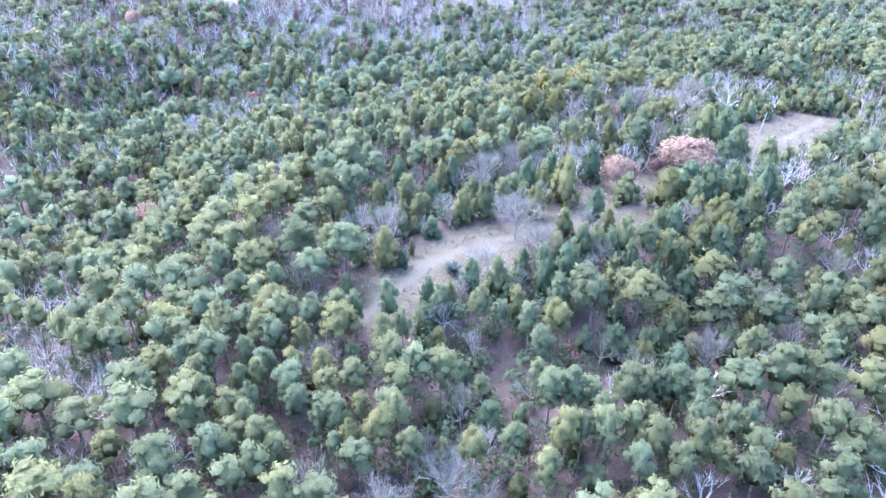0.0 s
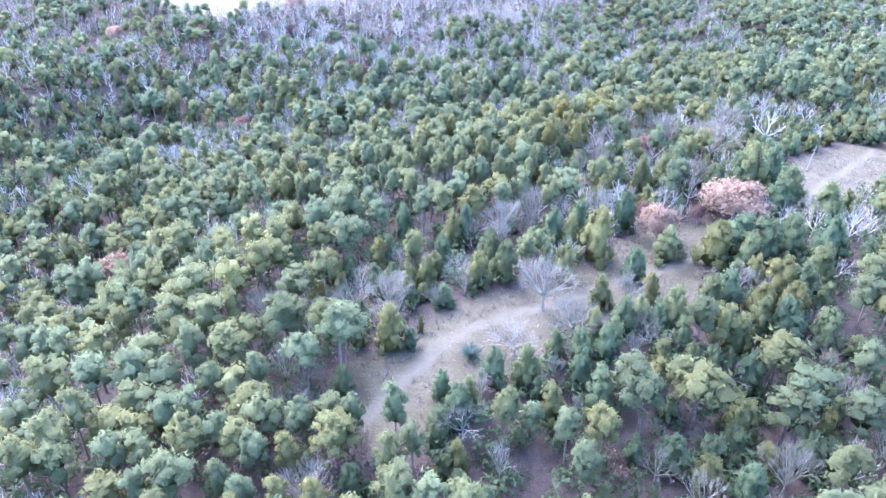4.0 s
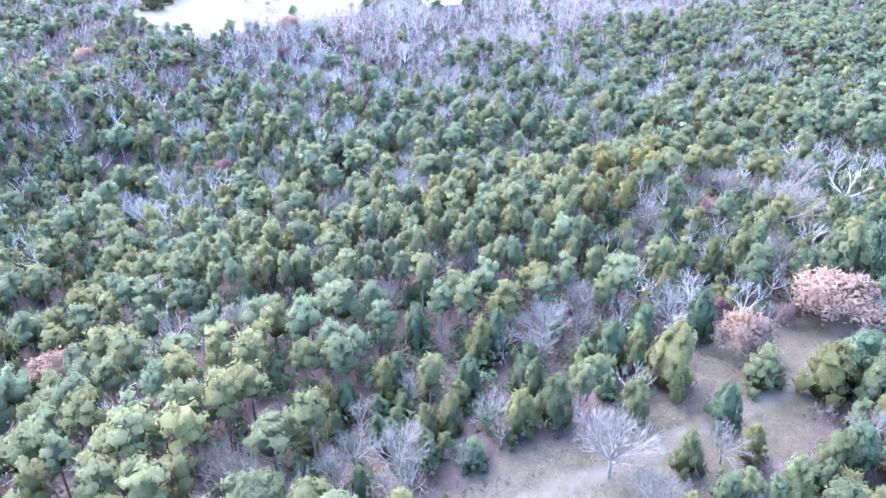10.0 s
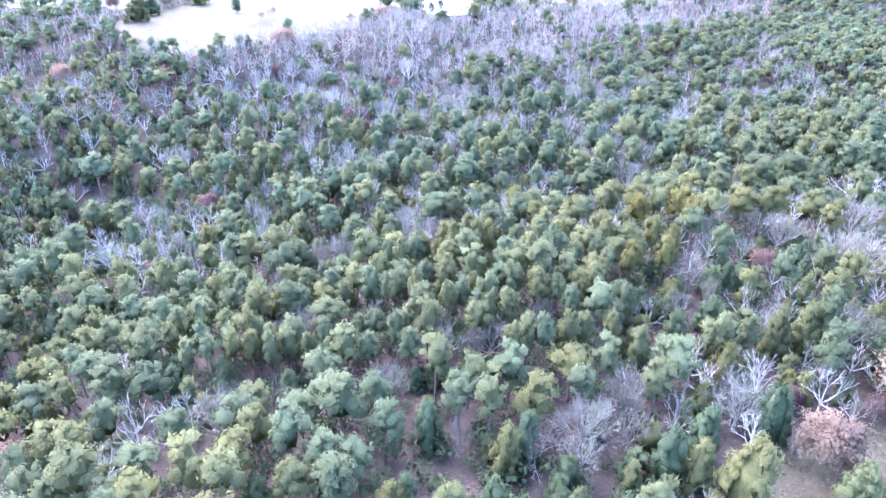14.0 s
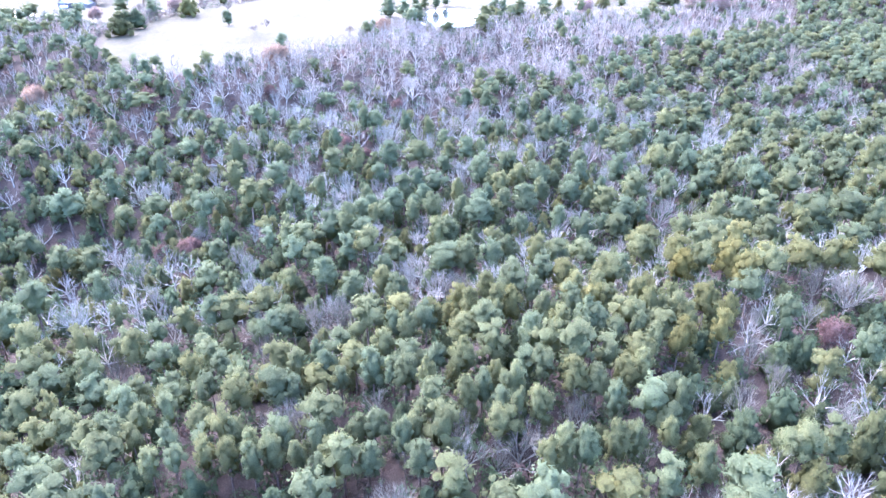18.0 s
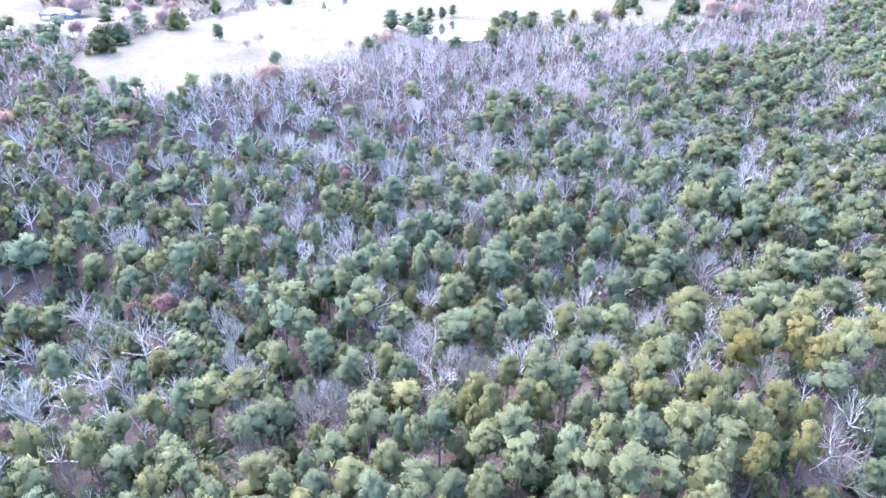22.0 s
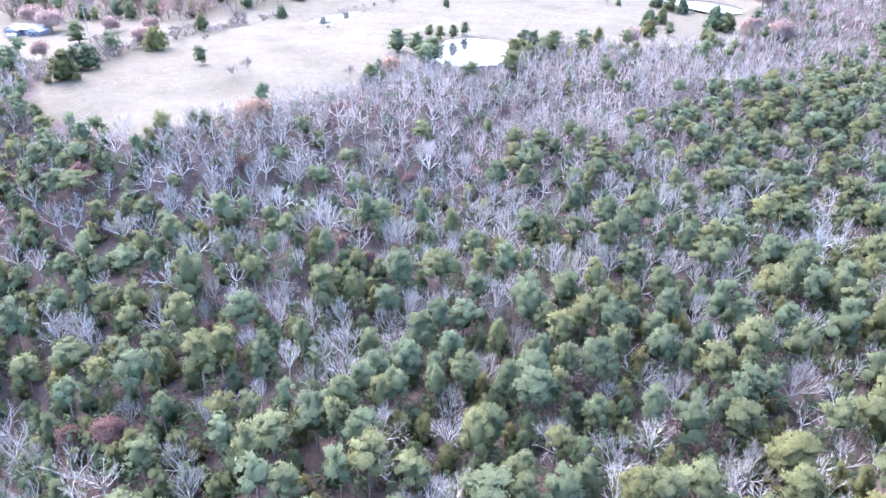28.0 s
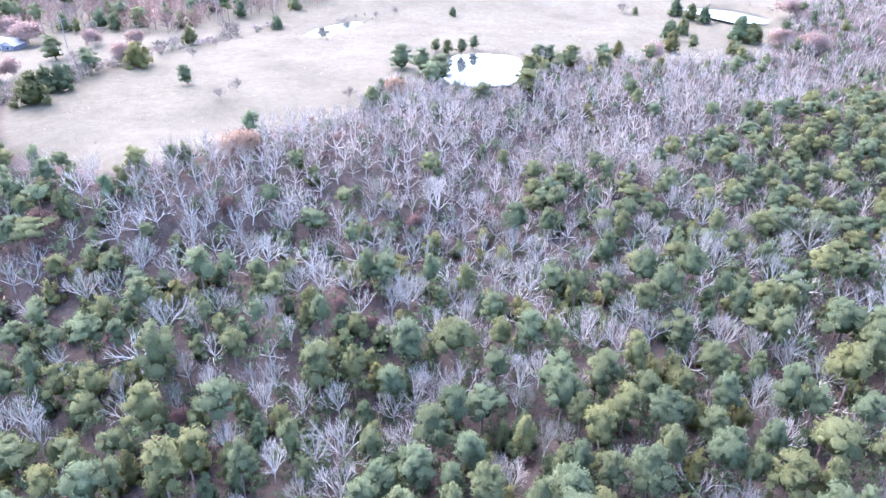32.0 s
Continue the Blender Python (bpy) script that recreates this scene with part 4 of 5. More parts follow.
CLEARING_BARE_0 = [(1.1, 99.8, 6.1, 0.95), (-3.4, 102.1, 4.4, 0.90), (11.4, 105.2, 4.1, 0.90), (7.6, 99.2, 3.1, 0.70), (12.3, 102.6, 2.9, 0.80), (3.2, 112.0, 3.6, 0.90), (-2.6, 107.7, 3.5, 0.90), (6.5, 110.0, 3.1, 0.90), (38.6, 121.2, 7.8, 0.80), (32.3, 127.1, 5.3, 0.85), (15.5, 118.7, 5.0, 0.90), (20.1, 116.7, 4.9, 0.90), (26.0, 134.9, 4.2, 0.90), (7.8, 121.4, 3.4, 0.90), (25.2, 91.0, 6.1, 0.85), (20.8, 83.8, 3.2, 0.75), (16.8, 88.9, 5.9, 0.55), (11.6, 81.2, 2.6, 0.80), (8.9, 76.8, 5.5, 0.75), (22.5, 78.9, 2.2, 0.90), (57.1, 85.4, 4.6, 0.90), (59.3, 91.4, 4.0, 0.90)]
CLEARING_BARE_1 = [(35.2, 88.7, 4.8, 0.70), (32.3, 87.0, 3.4, 0.70), (34.9, 90.7, 3.1, 0.80), (45.3, 84.4, 4.3, 0.70), (42.4, 86.5, 2.9, 0.70), (48.7, 97.5, 4.4, 0.70), (52.3, 99.5, 4.5, 0.80), (54.7, 97.5, 4.8, 0.80), (61.0, 98.2, 3.4, 0.90), (75.3, 118.0, 6.7, 0.80), (35.1, 98.1, 5.6, 0.75), (43.6, 117.3, 4.1, 0.60), (66.0, 121.0, 5.9, 0.70), (52.0, 120.4, 3.3, 0.80), (51.1, 127.0, 4.3, 0.80), (59.9, 133.2, 7.2, 0.90), (50.3, 137.7, 4.6, 0.90)]
CLEARING_BARE = CLEARING_BARE_0 + CLEARING_BARE_1
CLEARING_CEDARS_0 = [(1.0, 91.6, 4.1, 1.20), (3.7, 91.2, 2.1, 0.90), (-2.9, 97.6, 2.5, 1.20), (14.4, 104.1, 3.6, 1.20), (18.6, 105.1, 4.1, 1.25), (17.2, 109.3, 2.7, 1.50), (9.0, 100.4, 3.5, 0.70), (7.1, 105.2, 3.1, 1.30), (4.4, 105.1, 2.9, 1.20), (-0.0, 113.0, 3.5, 1.30), (1.5, 114.2, 3.2, 1.30), (-6.5, 110.6, 3.1, 1.20), (5.3, 94.6, 1.1, 1.20), (27.5, 104.6, 3.5, 1.20), (34.2, 110.4, 5.6, 1.30), (33.1, 117.5, 3.4, 1.40), (28.1, 114.6, 3.6, 1.40), (30.6, 113.5, 3.3, 1.40), (41.6, 119.5, 3.9, 1.40), (4.4, 123.6, 3.4, 1.40), (9.9, 112.1, 3.4, 1.30), (12.2, 118.1, 3.8, 1.30)]
CLEARING_CEDARS_1 = [(14.3, 119.4, 3.3, 1.50), (27.6, 90.0, 2.9, 1.20), (24.7, 85.8, 3.3, 1.20), (28.4, 86.3, 3.5, 1.20), (21.7, 86.4, 2.8, 1.20), (13.4, 83.2, 3.4, 1.20), (17.2, 83.2, 3.6, 1.20), (8.6, 78.7, 3.6, 1.10), (19.6, 79.3, 3.4, 1.20), (24.1, 83.2, 3.0, 1.30), (25.8, 80.0, 4.2, 1.20), (6.9, 81.8, 2.4, 1.10), (-4.9, 84.6, 2.7, 1.20), (46.9, 83.7, 4.0, 1.20), (47.2, 88.9, 4.4, 1.20), (51.7, 91.4, 4.1, 1.20), (54.9, 90.7, 5.1, 1.10), (59.7, 89.1, 4.7, 1.20), (32.3, 91.6, 3.6, 1.10), (34.9, 92.6, 3.2, 1.10), (39.6, 92.5, 4.4, 1.20), (36.9, 91.4, 3.2, 1.20)]
CLEARING_CEDARS_2 = [(39.5, 88.9, 3.2, 1.20), (35.9, 86.4, 3.0, 0.90), (39.4, 85.4, 3.0, 1.20), (42.3, 85.3, 3.1, 1.20), (44.8, 85.6, 2.6, 1.20), (46.5, 96.1, 3.8, 1.20), (52.3, 107.4, 6.1, 1.00), (56.2, 108.3, 5.7, 1.10), (59.8, 107.1, 5.8, 1.10), (64.8, 108.2, 5.1, 1.15), (56.6, 105.9, 5.1, 1.00), (49.3, 97.0, 3.7, 1.20), (53.2, 94.6, 4.4, 1.00), (57.7, 97.9, 4.9, 1.10), (60.2, 96.4, 5.3, 1.10), (56.8, 93.1, 4.7, 1.20), (64.7, 99.7, 5.1, 1.20), (69.7, 106.1, 5.5, 1.20), (76.2, 117.0, 5.6, 1.20), (38.1, 103.9, 3.6, 1.10), (38.4, 98.5, 3.0, 1.10), (30.8, 97.3, 3.3, 1.10)]
CLEARING_CEDARS_3 = [(45.7, 109.7, 4.9, 0.85), (56.4, 134.0, 5.3, 1.40), (53.6, 133.8, 4.5, 1.30), (62.1, 129.2, 4.5, 1.20), (69.4, 131.5, 6.5, 1.30), (74.2, 132.3, 5.2, 1.40), (67.5, 131.8, 5.3, 1.20), (72.8, 124.1, 6.4, 1.10), (70.0, 122.1, 5.6, 1.00), (40.3, 128.4, 3.8, 1.30), (49.2, 133.0, 4.0, 1.40)]
CLEARING_CEDARS = CLEARING_CEDARS_0 + CLEARING_CEDARS_1 + CLEARING_CEDARS_2 + CLEARING_CEDARS_3
CLEARING_RUST_0 = [(56.9, 95.1, 2.1, 1.00), (46.1, 115.7, 6.6, 1.00), (55.6, 121.2, 2.7, 1.10), (62.5, 121.7, 11.8, 0.95), (46.8, 124.1, 2.4, 1.00)]
CLEARING_RUST = CLEARING_RUST_0

FIXED = {"pine": PINES + VALLEY_PINES + CLEARING_PINES, "bare": BARE + VALLEY_BARE + CLEARING_BARE,
         "cedar": CEDARS + VALLEY_CEDARS + CLEARING_CEDARS, "rust": RUST + VALLEY_RUST + CLEARING_RUST}
taken, apart = [], []
SINGLE = {"pine": 272, "bare": 215, "cedar": 300, "rust": 300}
for kind, some in FIXED.items():
    some = sorted(some, key=lambda q2: abs(q2[0] - 0.09 * q2[1]) + 0.5 * max(0, q2[1] - 240))
    for x, y, w, *tall in some[SINGLE[kind]:]:
        apart.append((kind, x, y, w))
        taken.append((x, y, 0.4 * w))
    for x, y, w, *tall in some[: SINGLE[kind]]:
        tint = None
        if kind == "rust":
            v = rnd.uniform(0.8, 1.15)
            tint = (0.29 * v, 0.205 * v, 0.145 * v) if w > 5 else (0.22 * v, 0.14 * v, 0.12 * v)
        plant(kind, x, y, w * (1.12 if kind in ("cedar", "pine") else 1), tall[0] if tall else rnd.uniform(0.92, 1.08), tint)
        taken.append((x, y, {"pine": 0.40, "bare": 0.36, "cedar": 0.46, "rust": 0.42}[kind] * w))

# the lone oak in the clearing
plant("bare", 22.6, 97.0, 8.2, 1.0, (0.5, 0.47, 0.41), "lone wide leafless oak with pale branches in the clearing")
taken.append((22.6, 97.0, 4.5))


# ---- the rest of the woods ----
def mixture(x, y):
    """Shares of pine, cedar and bare trees at a place."""
    n1 = noise.noise((x * 0.028, y * 0.028, 1.0))
    n2 = noise.noise((x * 0.06, y * 0.06, 5.0))
    if y < 92:
        p, c, b = 0.82, 0.06 + 0.2 * (x > 8) * (y > 55) + 0.25 * (x > 30), 0.16
    elif y < 168 - 0.25 * x * (x < 0):
        p, c, b = 0.84, 0.08, 0.24
        near = float(inside(CLEARING, x, y))
        if near > -16 and x > -5:
            p, c, b = 0.2, 0.5, 0.34
        if x < -62:
            p, c, b = 0.5, 0.12, 0.4
    elif y < 180:
        p, c, b = 0.34, 0.06, 0.62
    elif x > 62:
        p, c, b = 0.75, 0.1, 0.42
    elif y < 250:
        p, c, b = (0.34, 0.5, 0.8) if x < -8 else (0.62 if x > 24 else 0.46, 0.22, 0.74)
    else:
        p, c, b = (0.42, 0.2, 0.7) if x > 24 else (0.18, 0.22, 0.85)
    if x < -42 and 243 < y < 300:
        p, c, b = 0.4, 0.35, 0.4
    if float(inside(CLEARING, x, y)) > -6:
        p, c, b = 0.0, 0.6, 0.34
    if x < -75 and y > 150:
        p, c, b = 0.36, 0.12, 0.6
    if y > 245 and x > -42 and float(inside(FIELD, x, y)) > (-42 if x > 0 else -30):
        p, c, b = 0.05, 0.06, 0.95
    b = max(0.02, b + 0.5 * n1 + 0.2 * n2)
    return p, c, b


rest = collections.defaultdict(list)
cells = collections.defaultdict(list)
for x, y, r in taken:
    cells[(int(x // 8), int(y // 8))].append((x, y, r))
STEP = 2.6
for iy in range(int(-30 / STEP), int(450 / STEP)):
    yb = iy * STEP
    seen, mid = 0.65 * math.hypot(yb, 62) + 6, 0.105 * yb
    half = max(seen, 62) + (26 if yb < 330 else 0)
    for ix in range(int((mid - half) / STEP), int((mid + half) / STEP)):
        x = (ix + 0.5 * (iy % 2) + rnd.uniform(-0.42, 0.42)) * STEP
        y = yb + rnd.uniform(-0.42, 0.42) * STEP
        outer = yb < 38 or abs(x - mid) > seen
        if (y > 330 or outer) and rnd.random() < (0.55 if outer else 0.35):
            continue
        if float(inside(CLEARING, x, y)) > -1.2 or float(inside(FIELD, x, y)) > -2.0:
            continue
        p, c, b = mixture(x, y)
        if abs(x - mid) < seen - 14 and 132 < y < 262:
            p, c, b = p * 0.3, c * 2.2 + 0.1, b * (0.7 if y > 225 else 0.4)
        pick = rnd.random() * (p + c + b)
        kind = "pine" if pick < p else "cedar" if pick < p + c else "bare"
        if -14 < x < 44 and 44 < y < 78 and kind == "pine" and rnd.random() < 0.7:
            kind = "cedar" if rnd.random() < 0.3 else "brush"
        if kind == "brush":
            rest["brush"].append((x, y, 1.0))
            continue
        listed = 6 < x < 42 + (y - 76) * 0.6 and 76 < y < 112 or -3 < x < 74 and 96 < y < 122
        if listed and (kind == "pine" or rnd.random() < 0.25):
            rest["brush"].append((x, y, 1.0))
            continue
        r = {"pine": 1.7 if y < 225 else 1.45, "cedar": 1.1, "bare": 1.75 if y < 240 else 1.25}[kind] * rnd.uniform(0.75, 1.2)
        pack = 0.84 if y < 80 else 0.94
        cx, cy = int(x // 8), int(y // 8)
        if any((x - tx) ** 2 + (y - ty) ** 2 < (r * (pack if kind == "pine" else 0.8) + tr * (pack if kind == "pine" else 0.8)) ** 2 for i in (-1, 0, 1) for j in (-1, 0, 1) for tx, ty, tr in cells[(cx + i, cy + j)]):
            if not outer:
                rest["brush"].append((x, y, 1.0))
            continue
        if noise.noise((x * 0.07, y * 0.07, 9.0)) > 0.56:
            rest["brush"].append((x, y, 1.0))
            continue
        if rnd.random() < (0.4 if y < 172 else 0.7):
            rest["brush"].append((x + rnd.uniform(-1.5, 1.5), y + rnd.uniform(-1.5, 1.5), 1.0))
        cells[(cx, cy)].append((x, y, r))
        rest[kind].append((x, y, r))

COUNT = {"pine": 0, "cedar": 165, "bare": 60}
for kind in ("pine", "cedar", "bare"):
    some = sorted(rest[kind], key=lambda q2: abs(q2[0] - 4) + 9 * max(0, 44 - q2[1]) + 0.9 * max(0, q2[1] - 215))
    near, far = some[: COUNT[kind]], some[COUNT[kind]:]
    far += [(x, y, w / {"pine": 2.85, "cedar": 2.9, "bare": 3.2 if y < 240 else 4.3}[kind]) for k2, x, y, w in apart if k2 == kind]
    for x, y, r in near:
        plant(kind, x, y, r * {"pine": 2.85, "cedar": 2.9, "bare": 3.1}[kind], rnd.uniform(0.85, 1.12))
    parts = {0: ([], [], []), 1: ([], [], [])}
    normals = []
    count = [0, 0]
    for x, y, r in far:
        sh = rnd.choice(SHAPES[kind + ("_edge" if y > (240 if kind == "cedar" else 315) or y < 38 or abs(x - 0.1 * y) > 54 + 0.2 * y else "_far")])
        w = r * {"pine": 2.85, "cedar": 2.9, "bare": 3.2 if y < 240 else 4.3}[kind] / WIDE[kind]
        tz = {"pine": 0.82 + 0.18 * w, "cedar": 0.3 + 0.7 * w, "bare": 0.62 + 0.38 * w}[kind] * rnd.uniform(0.82, 1.14) * (0.88 if y > 172 and kind == "bare" else 0.7 if y > 243 and kind == "pine" else 0.86 if y > 225 else 1)
        an = rnd.uniform(0, 6.28)
        turn = np.array([(math.cos(an), -math.sin(an), 0), (math.sin(an), math.cos(an), 0), (0, 0, 1)])
        at = np.array([x, y, level(x, y)])
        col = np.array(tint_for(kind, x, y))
        for n in (0, 1):
            vv, ff = sh[n][:2]
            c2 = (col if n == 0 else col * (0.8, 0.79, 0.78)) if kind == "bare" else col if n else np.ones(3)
            for to, arr in zip(parts[n], ((vv * (w, w, tz)) @ turn.T + at, ff + count[n], np.tile(c2, (len(vv), 1)))):
                to.append(arr)
            if n and kind != "bare":
                normals.append(sh[n][2] @ turn.T)
            count[n] += len(vv)
    root = tagged(new({"pine": "pine_woods", "cedar": "cedar_thicket", "bare": "bare_woods"}[kind]),
                  {"pine": "dense green pine wood covering the slopes", "cedar": "dark green cedars scattered through the wood", "bare": "leafless grey hardwoods filling the valley"}[kind],
                  "woods", kind="stuff")
    mats = (M_PALE_W, M_PALE_W) if kind == "bare" else (M_BARK_W, M_NEEDLE_W)
    for n, nm in ((0, "trunks"), (1, "twig_spray" if kind == "bare" else "crowns")):
        vv, ff, tt = (np.concatenate(q2) for q2 in parts[n])
        ob = new(nm, mesh_of(nm, vv, ff, mats[n], tint=tt, normals=np.concatenate(normals) if n and normals else None))
        ob.parent = root
        tagged(ob, kind="stuff")

vs, fs, ts, ns, n = [], [], [], [], 0
for x, y, _ in rest["brush"]:
    vv, ff, nn = rnd.choice(SHAPES["brush"])[0]
    s, an, g = rnd.uniform(0.7, 2.0), rnd.uniform(0, 6.28), rnd.random()
    turn = np.array([(math.cos(an), -math.sin(an), 0), (math.sin(an), math.cos(an), 0), (0, 0, 1)])
    if y > 240 and inside(FIELD, x, y) > -55:
        g = 0.7 + 0.3 * g
    elif g < 0.5:
        s *= 1.25
    col = (0.092, 0.124, 0.062) if g < 0.84 else (0.105, 0.094, 0.08) if g < 0.95 else (0.17, 0.115, 0.095)
    vs.append((vv * s) @ turn.T + (x, y, level(x, y) - 0.1))
    ns.append(nn @ turn.T)
    fs.append(ff + n)
    ts.append(np.tile(np.array(col) * rnd.uniform(0.7, 1.2), (len(vv), 1)))
    n += len(vv)
tagged(new("underbrush", mesh_of("underbrush", np.concatenate(vs), np.concatenate(fs), M_NEEDLE_W, tint=np.concatenate(ts), normals=np.concatenate(ns))),
       "low green and brown underbrush between the trees", "underbrush", kind="stuff")


# ---- pasture, farmstead and fence row ----
FIELD_PINES = [(-72.1, 329.6, 5.7), (-86.9, 345.6, 6.0), (-46.0, 318.2, 3.7), (-38.1, 271.0, 3.3), (-35.9, 272.1, 3.3), (5.5, 335.1, 6.3), (11.4, 330.2, 5.8), (14.3, 323.0, 7.1), (12.3, 318.6, 5.8), (16.1, 351.6, 3.1), (19.1, 347.9, 3.4), (23.4, 349.1, 3.4), (27.5, 354.5, 3.0), (23.3, 307.8, 4.8), (17.9, 310.8, 3.6), (35.3, 315.7, 6.5), (38.1, 326.2, 4.9), (43.9, 340.2, 4.6), (47.0, 339.6, 5.0), (53.0, 340.6, 6.4), (48.4, 334.4, 4.9), (61.6, 336.6, 5.3), (101.4, 368.9, 3.7)]
FIELD_BARE = [(-71.4, 322.9, 6.3), (-78.8, 338.2, 5.2), (-86.1, 372.0, 8.0), (-60.1, 348.8, 6.1), (-58.8, 357.7, 5.1), (-47.9, 361.5, 3.7), (-47.6, 380.6, 6.9), (-45.5, 379.3, 4.3), (-36.2, 306.5, 3.3), (-33.4, 312.2, 4.0), (-7.4, 310.4, 3.8), (-51.4, 346.7, 3.4), (96.3, 426.2, 5.4), (114.6, 358.5, 4.4), (-16.0, 368.1, 1.8), (-0.8, 406.5, 3.0), (6.2, 412.6, 3.5)]
FIELD_CEDARS = [(-74.8, 303.6, 6.7), (-76.4, 314.0, 5.4), (-73.2, 313.9, 5.3), (-75.0, 322.8, 3.2), (-62.4, 335.7, 6.3), (-56.3, 365.2, 4.7), (-33.9, 391.6, 3.7), (27.2, 411.8, 2.6), (0.2, 311.9, 3.5), (77.7, 335.9, 3.8), (91.7, 362.8, 6.2), (98.7, 382.9, 5.9), (106.6, 391.2, 4.9), (112.8, 365.0, 3.7), (114.5, 418.0, 5.8), (118.1, 411.0, 5.8), (120.9, 406.1, 5.2), (123.7, 383.2, 7.8), (127.2, 380.3, 6.6), (-3.5, 300.4, 2.6), (71.3, 354.1, 4.0), (100.3, 423.0, 2.2)]
FIELD_RUST = [(-104.4, 370.3, 10.2), (-67.8, 340.7, 6.5), (79.3, 347.7, 6.8), (135.0, 376.3, 7.1), (141.7, 368.0, 8.7), (-70.6, 362.1, 5.6), (-84.5, 365.2, 5.4), (-113.8, 378.3, 8.6), (151.0, 401.5, 9.8), (-88.8, 325.5, 5.0)]

for kind, some in (("pine", FIELD_PINES), ("bare", FIELD_BARE), ("cedar", FIELD_CEDARS), ("rust", FIELD_RUST)):
    for x, y, w in some:
        v = rnd.uniform(0.85, 1.1)
        squat = {"pine": min(0.66, 0.2 + w / 12), "bare": min(1.0, 0.35 + w / 9), "cedar": 0.8, "rust": 0.9}[kind]
        w *= {"pine": 1.2, "bare": 1.5, "cedar": 1.15, "rust": 1.0}[kind]
        plant(kind, x, y, w, squat, (0.30 * v, 0.22 * v, 0.185 * v) if kind == "rust" else (0.5 * v, 0.43 * v, 0.39 * v) if kind == "bare" else None,
              {"pine": "dark round-headed pine standing in the pale pasture", "bare": "small grey leafless tree in the open pasture",
               "cedar": "dark green cedar standing in the pale pasture", "rust": "broad pinkish-brown oak by the pasture fence row"}[kind], True)

# grey brush along the fence row and round the ponds
FENCE = [(-81, 300), (-80, 312), (-75, 322), (-70, 336), (-62, 348), (-52, 362), (-45, 378), (-34, 396)]
vs, fs, ts, ns, n = [], [], [], [], 0
spots = []
for (ax, ay), (bx, by) in zip(FENCE, FENCE[1:]):
    for k in range(16):
        u = rnd.random()
        spots.append((ax + (bx - ax) * u + rnd.gauss(0, 1.3), ay + (by - ay) * u + rnd.gauss(0, 1.3), rnd.uniform(0.6, 1.9)))
for p in PONDS[:4]:
    for k in range(26):
        i, u = rnd.randrange(len(p)), rnd.random()
        (ax, ay), (bx, by) = p[i], p[(i + 1) % len(p)]
        cx, cy = np.mean(p, axis=0)
        x, y = ax + (bx - ax) * u, ay + (by - ay) * u
        g = 1.14 + rnd.uniform(0, 0.15)
        spots.append((cx + (x - cx) * g, cy + (y - cy) * g, rnd.uniform(0.25, 0.8)))
for x, y, s in spots:
    vv, ff, nn = rnd.choice(SHAPES["brush"])[0]
    an = rnd.uniform(0, 6.28)
    turn = np.array([(math.cos(an), -math.sin(an), 0), (math.sin(an), math.cos(an), 0), (0, 0, 1)])
    col = np.array((0.2, 0.17, 0.155) if rnd.random() < 0.7 else (0.1, 0.115, 0.08)) * rnd.uniform(0.8, 1.25)
    vs.append((vv * s) @ turn.T + (x, y, level(x, y) - 0.1))
    ns.append(nn @ turn.T)
    fs.append(ff + n)
    ts.append(np.tile(col, (len(vv), 1)))
    n += len(vv)
tagged(new("hedgerow", mesh_of("hedgerow", np.concatenate(vs), np.concatenate(fs), M_NEEDLE_W, tint=np.concatenate(ts), normals=np.concatenate(ns))),
       "low grey brush along the fence row and pond banks", "brush", kind="stuff")

# woods that close the pasture behind
vs, fs, ts, ns, n = ([], []), ([], []), ([], []), [], [0, 0]
for iy in range(0, 22):
    for ix in range(-60, 80):
        x, y = ix * 4.6 + rnd.uniform(-1.8, 1.8), 380 + iy * 5.0 + rnd.uniform(-1.8, 1.8)
        edge = 386 if x < -60 else 396 + (x + 60) * 0.7 if x < -20 else 452 if x < 60 else 9e9
        if y < edge + 8 * noise.noise((x * 0.05, 0, 2.0)) or abs(x - 0.1 * y) > 0.66 * (y - 140):
            continue
        g = rnd.random()
        kind = "cedar" if g < 0.14 else "pine" if g < 0.22 else "bare"
        sh = rnd.choice(SHAPES[kind + ("_far" if kind == "bare" else "_edge")])
        s, an = rnd.uniform(0.8, 1.25), rnd.uniform(0, 6.28)
        turn = np.array([(math.cos(an), -math.sin(an), 0), (math.sin(an), math.cos(an), 0), (0, 0, 1)])
        col = np.array(tint_for(kind, x, y))
        for k in (0, 1):
            vv, ff = sh[k][:2]
            to = 0 if kind == "bare" or k == 0 else 1
            vs[to].append((vv * s) @ turn.T + (x, y, level(x, y)))
            if to:
                ns.append(sh[k][2] @ turn.T)
            fs[to].append(ff + n[to])
            ts[to].append(np.tile(col * ((0.62, 0.52, 0.5) if g < 0.7 else (0.72, 0.5, 0.46)) if kind == "bare" else col if k else np.ones(3) * 0.4, (len(vv), 1)))
            n[to] += len(vv)
root = tagged(new("far_woods"), "grey leafless woods with dark evergreens behind the pasture", "woods", kind="stuff")
for k, (nm, mt) in enumerate((("branches", M_PALE_W), ("crowns", M_NEEDLE_W))):
    ob = new(nm, mesh_of(nm, np.concatenate(vs[k]), np.concatenate(fs[k]), mt, tint=np.concatenate(ts[k]), normals=np.concatenate(ns) if k else None))
    ob.parent = root
    tagged(ob, kind="stuff")


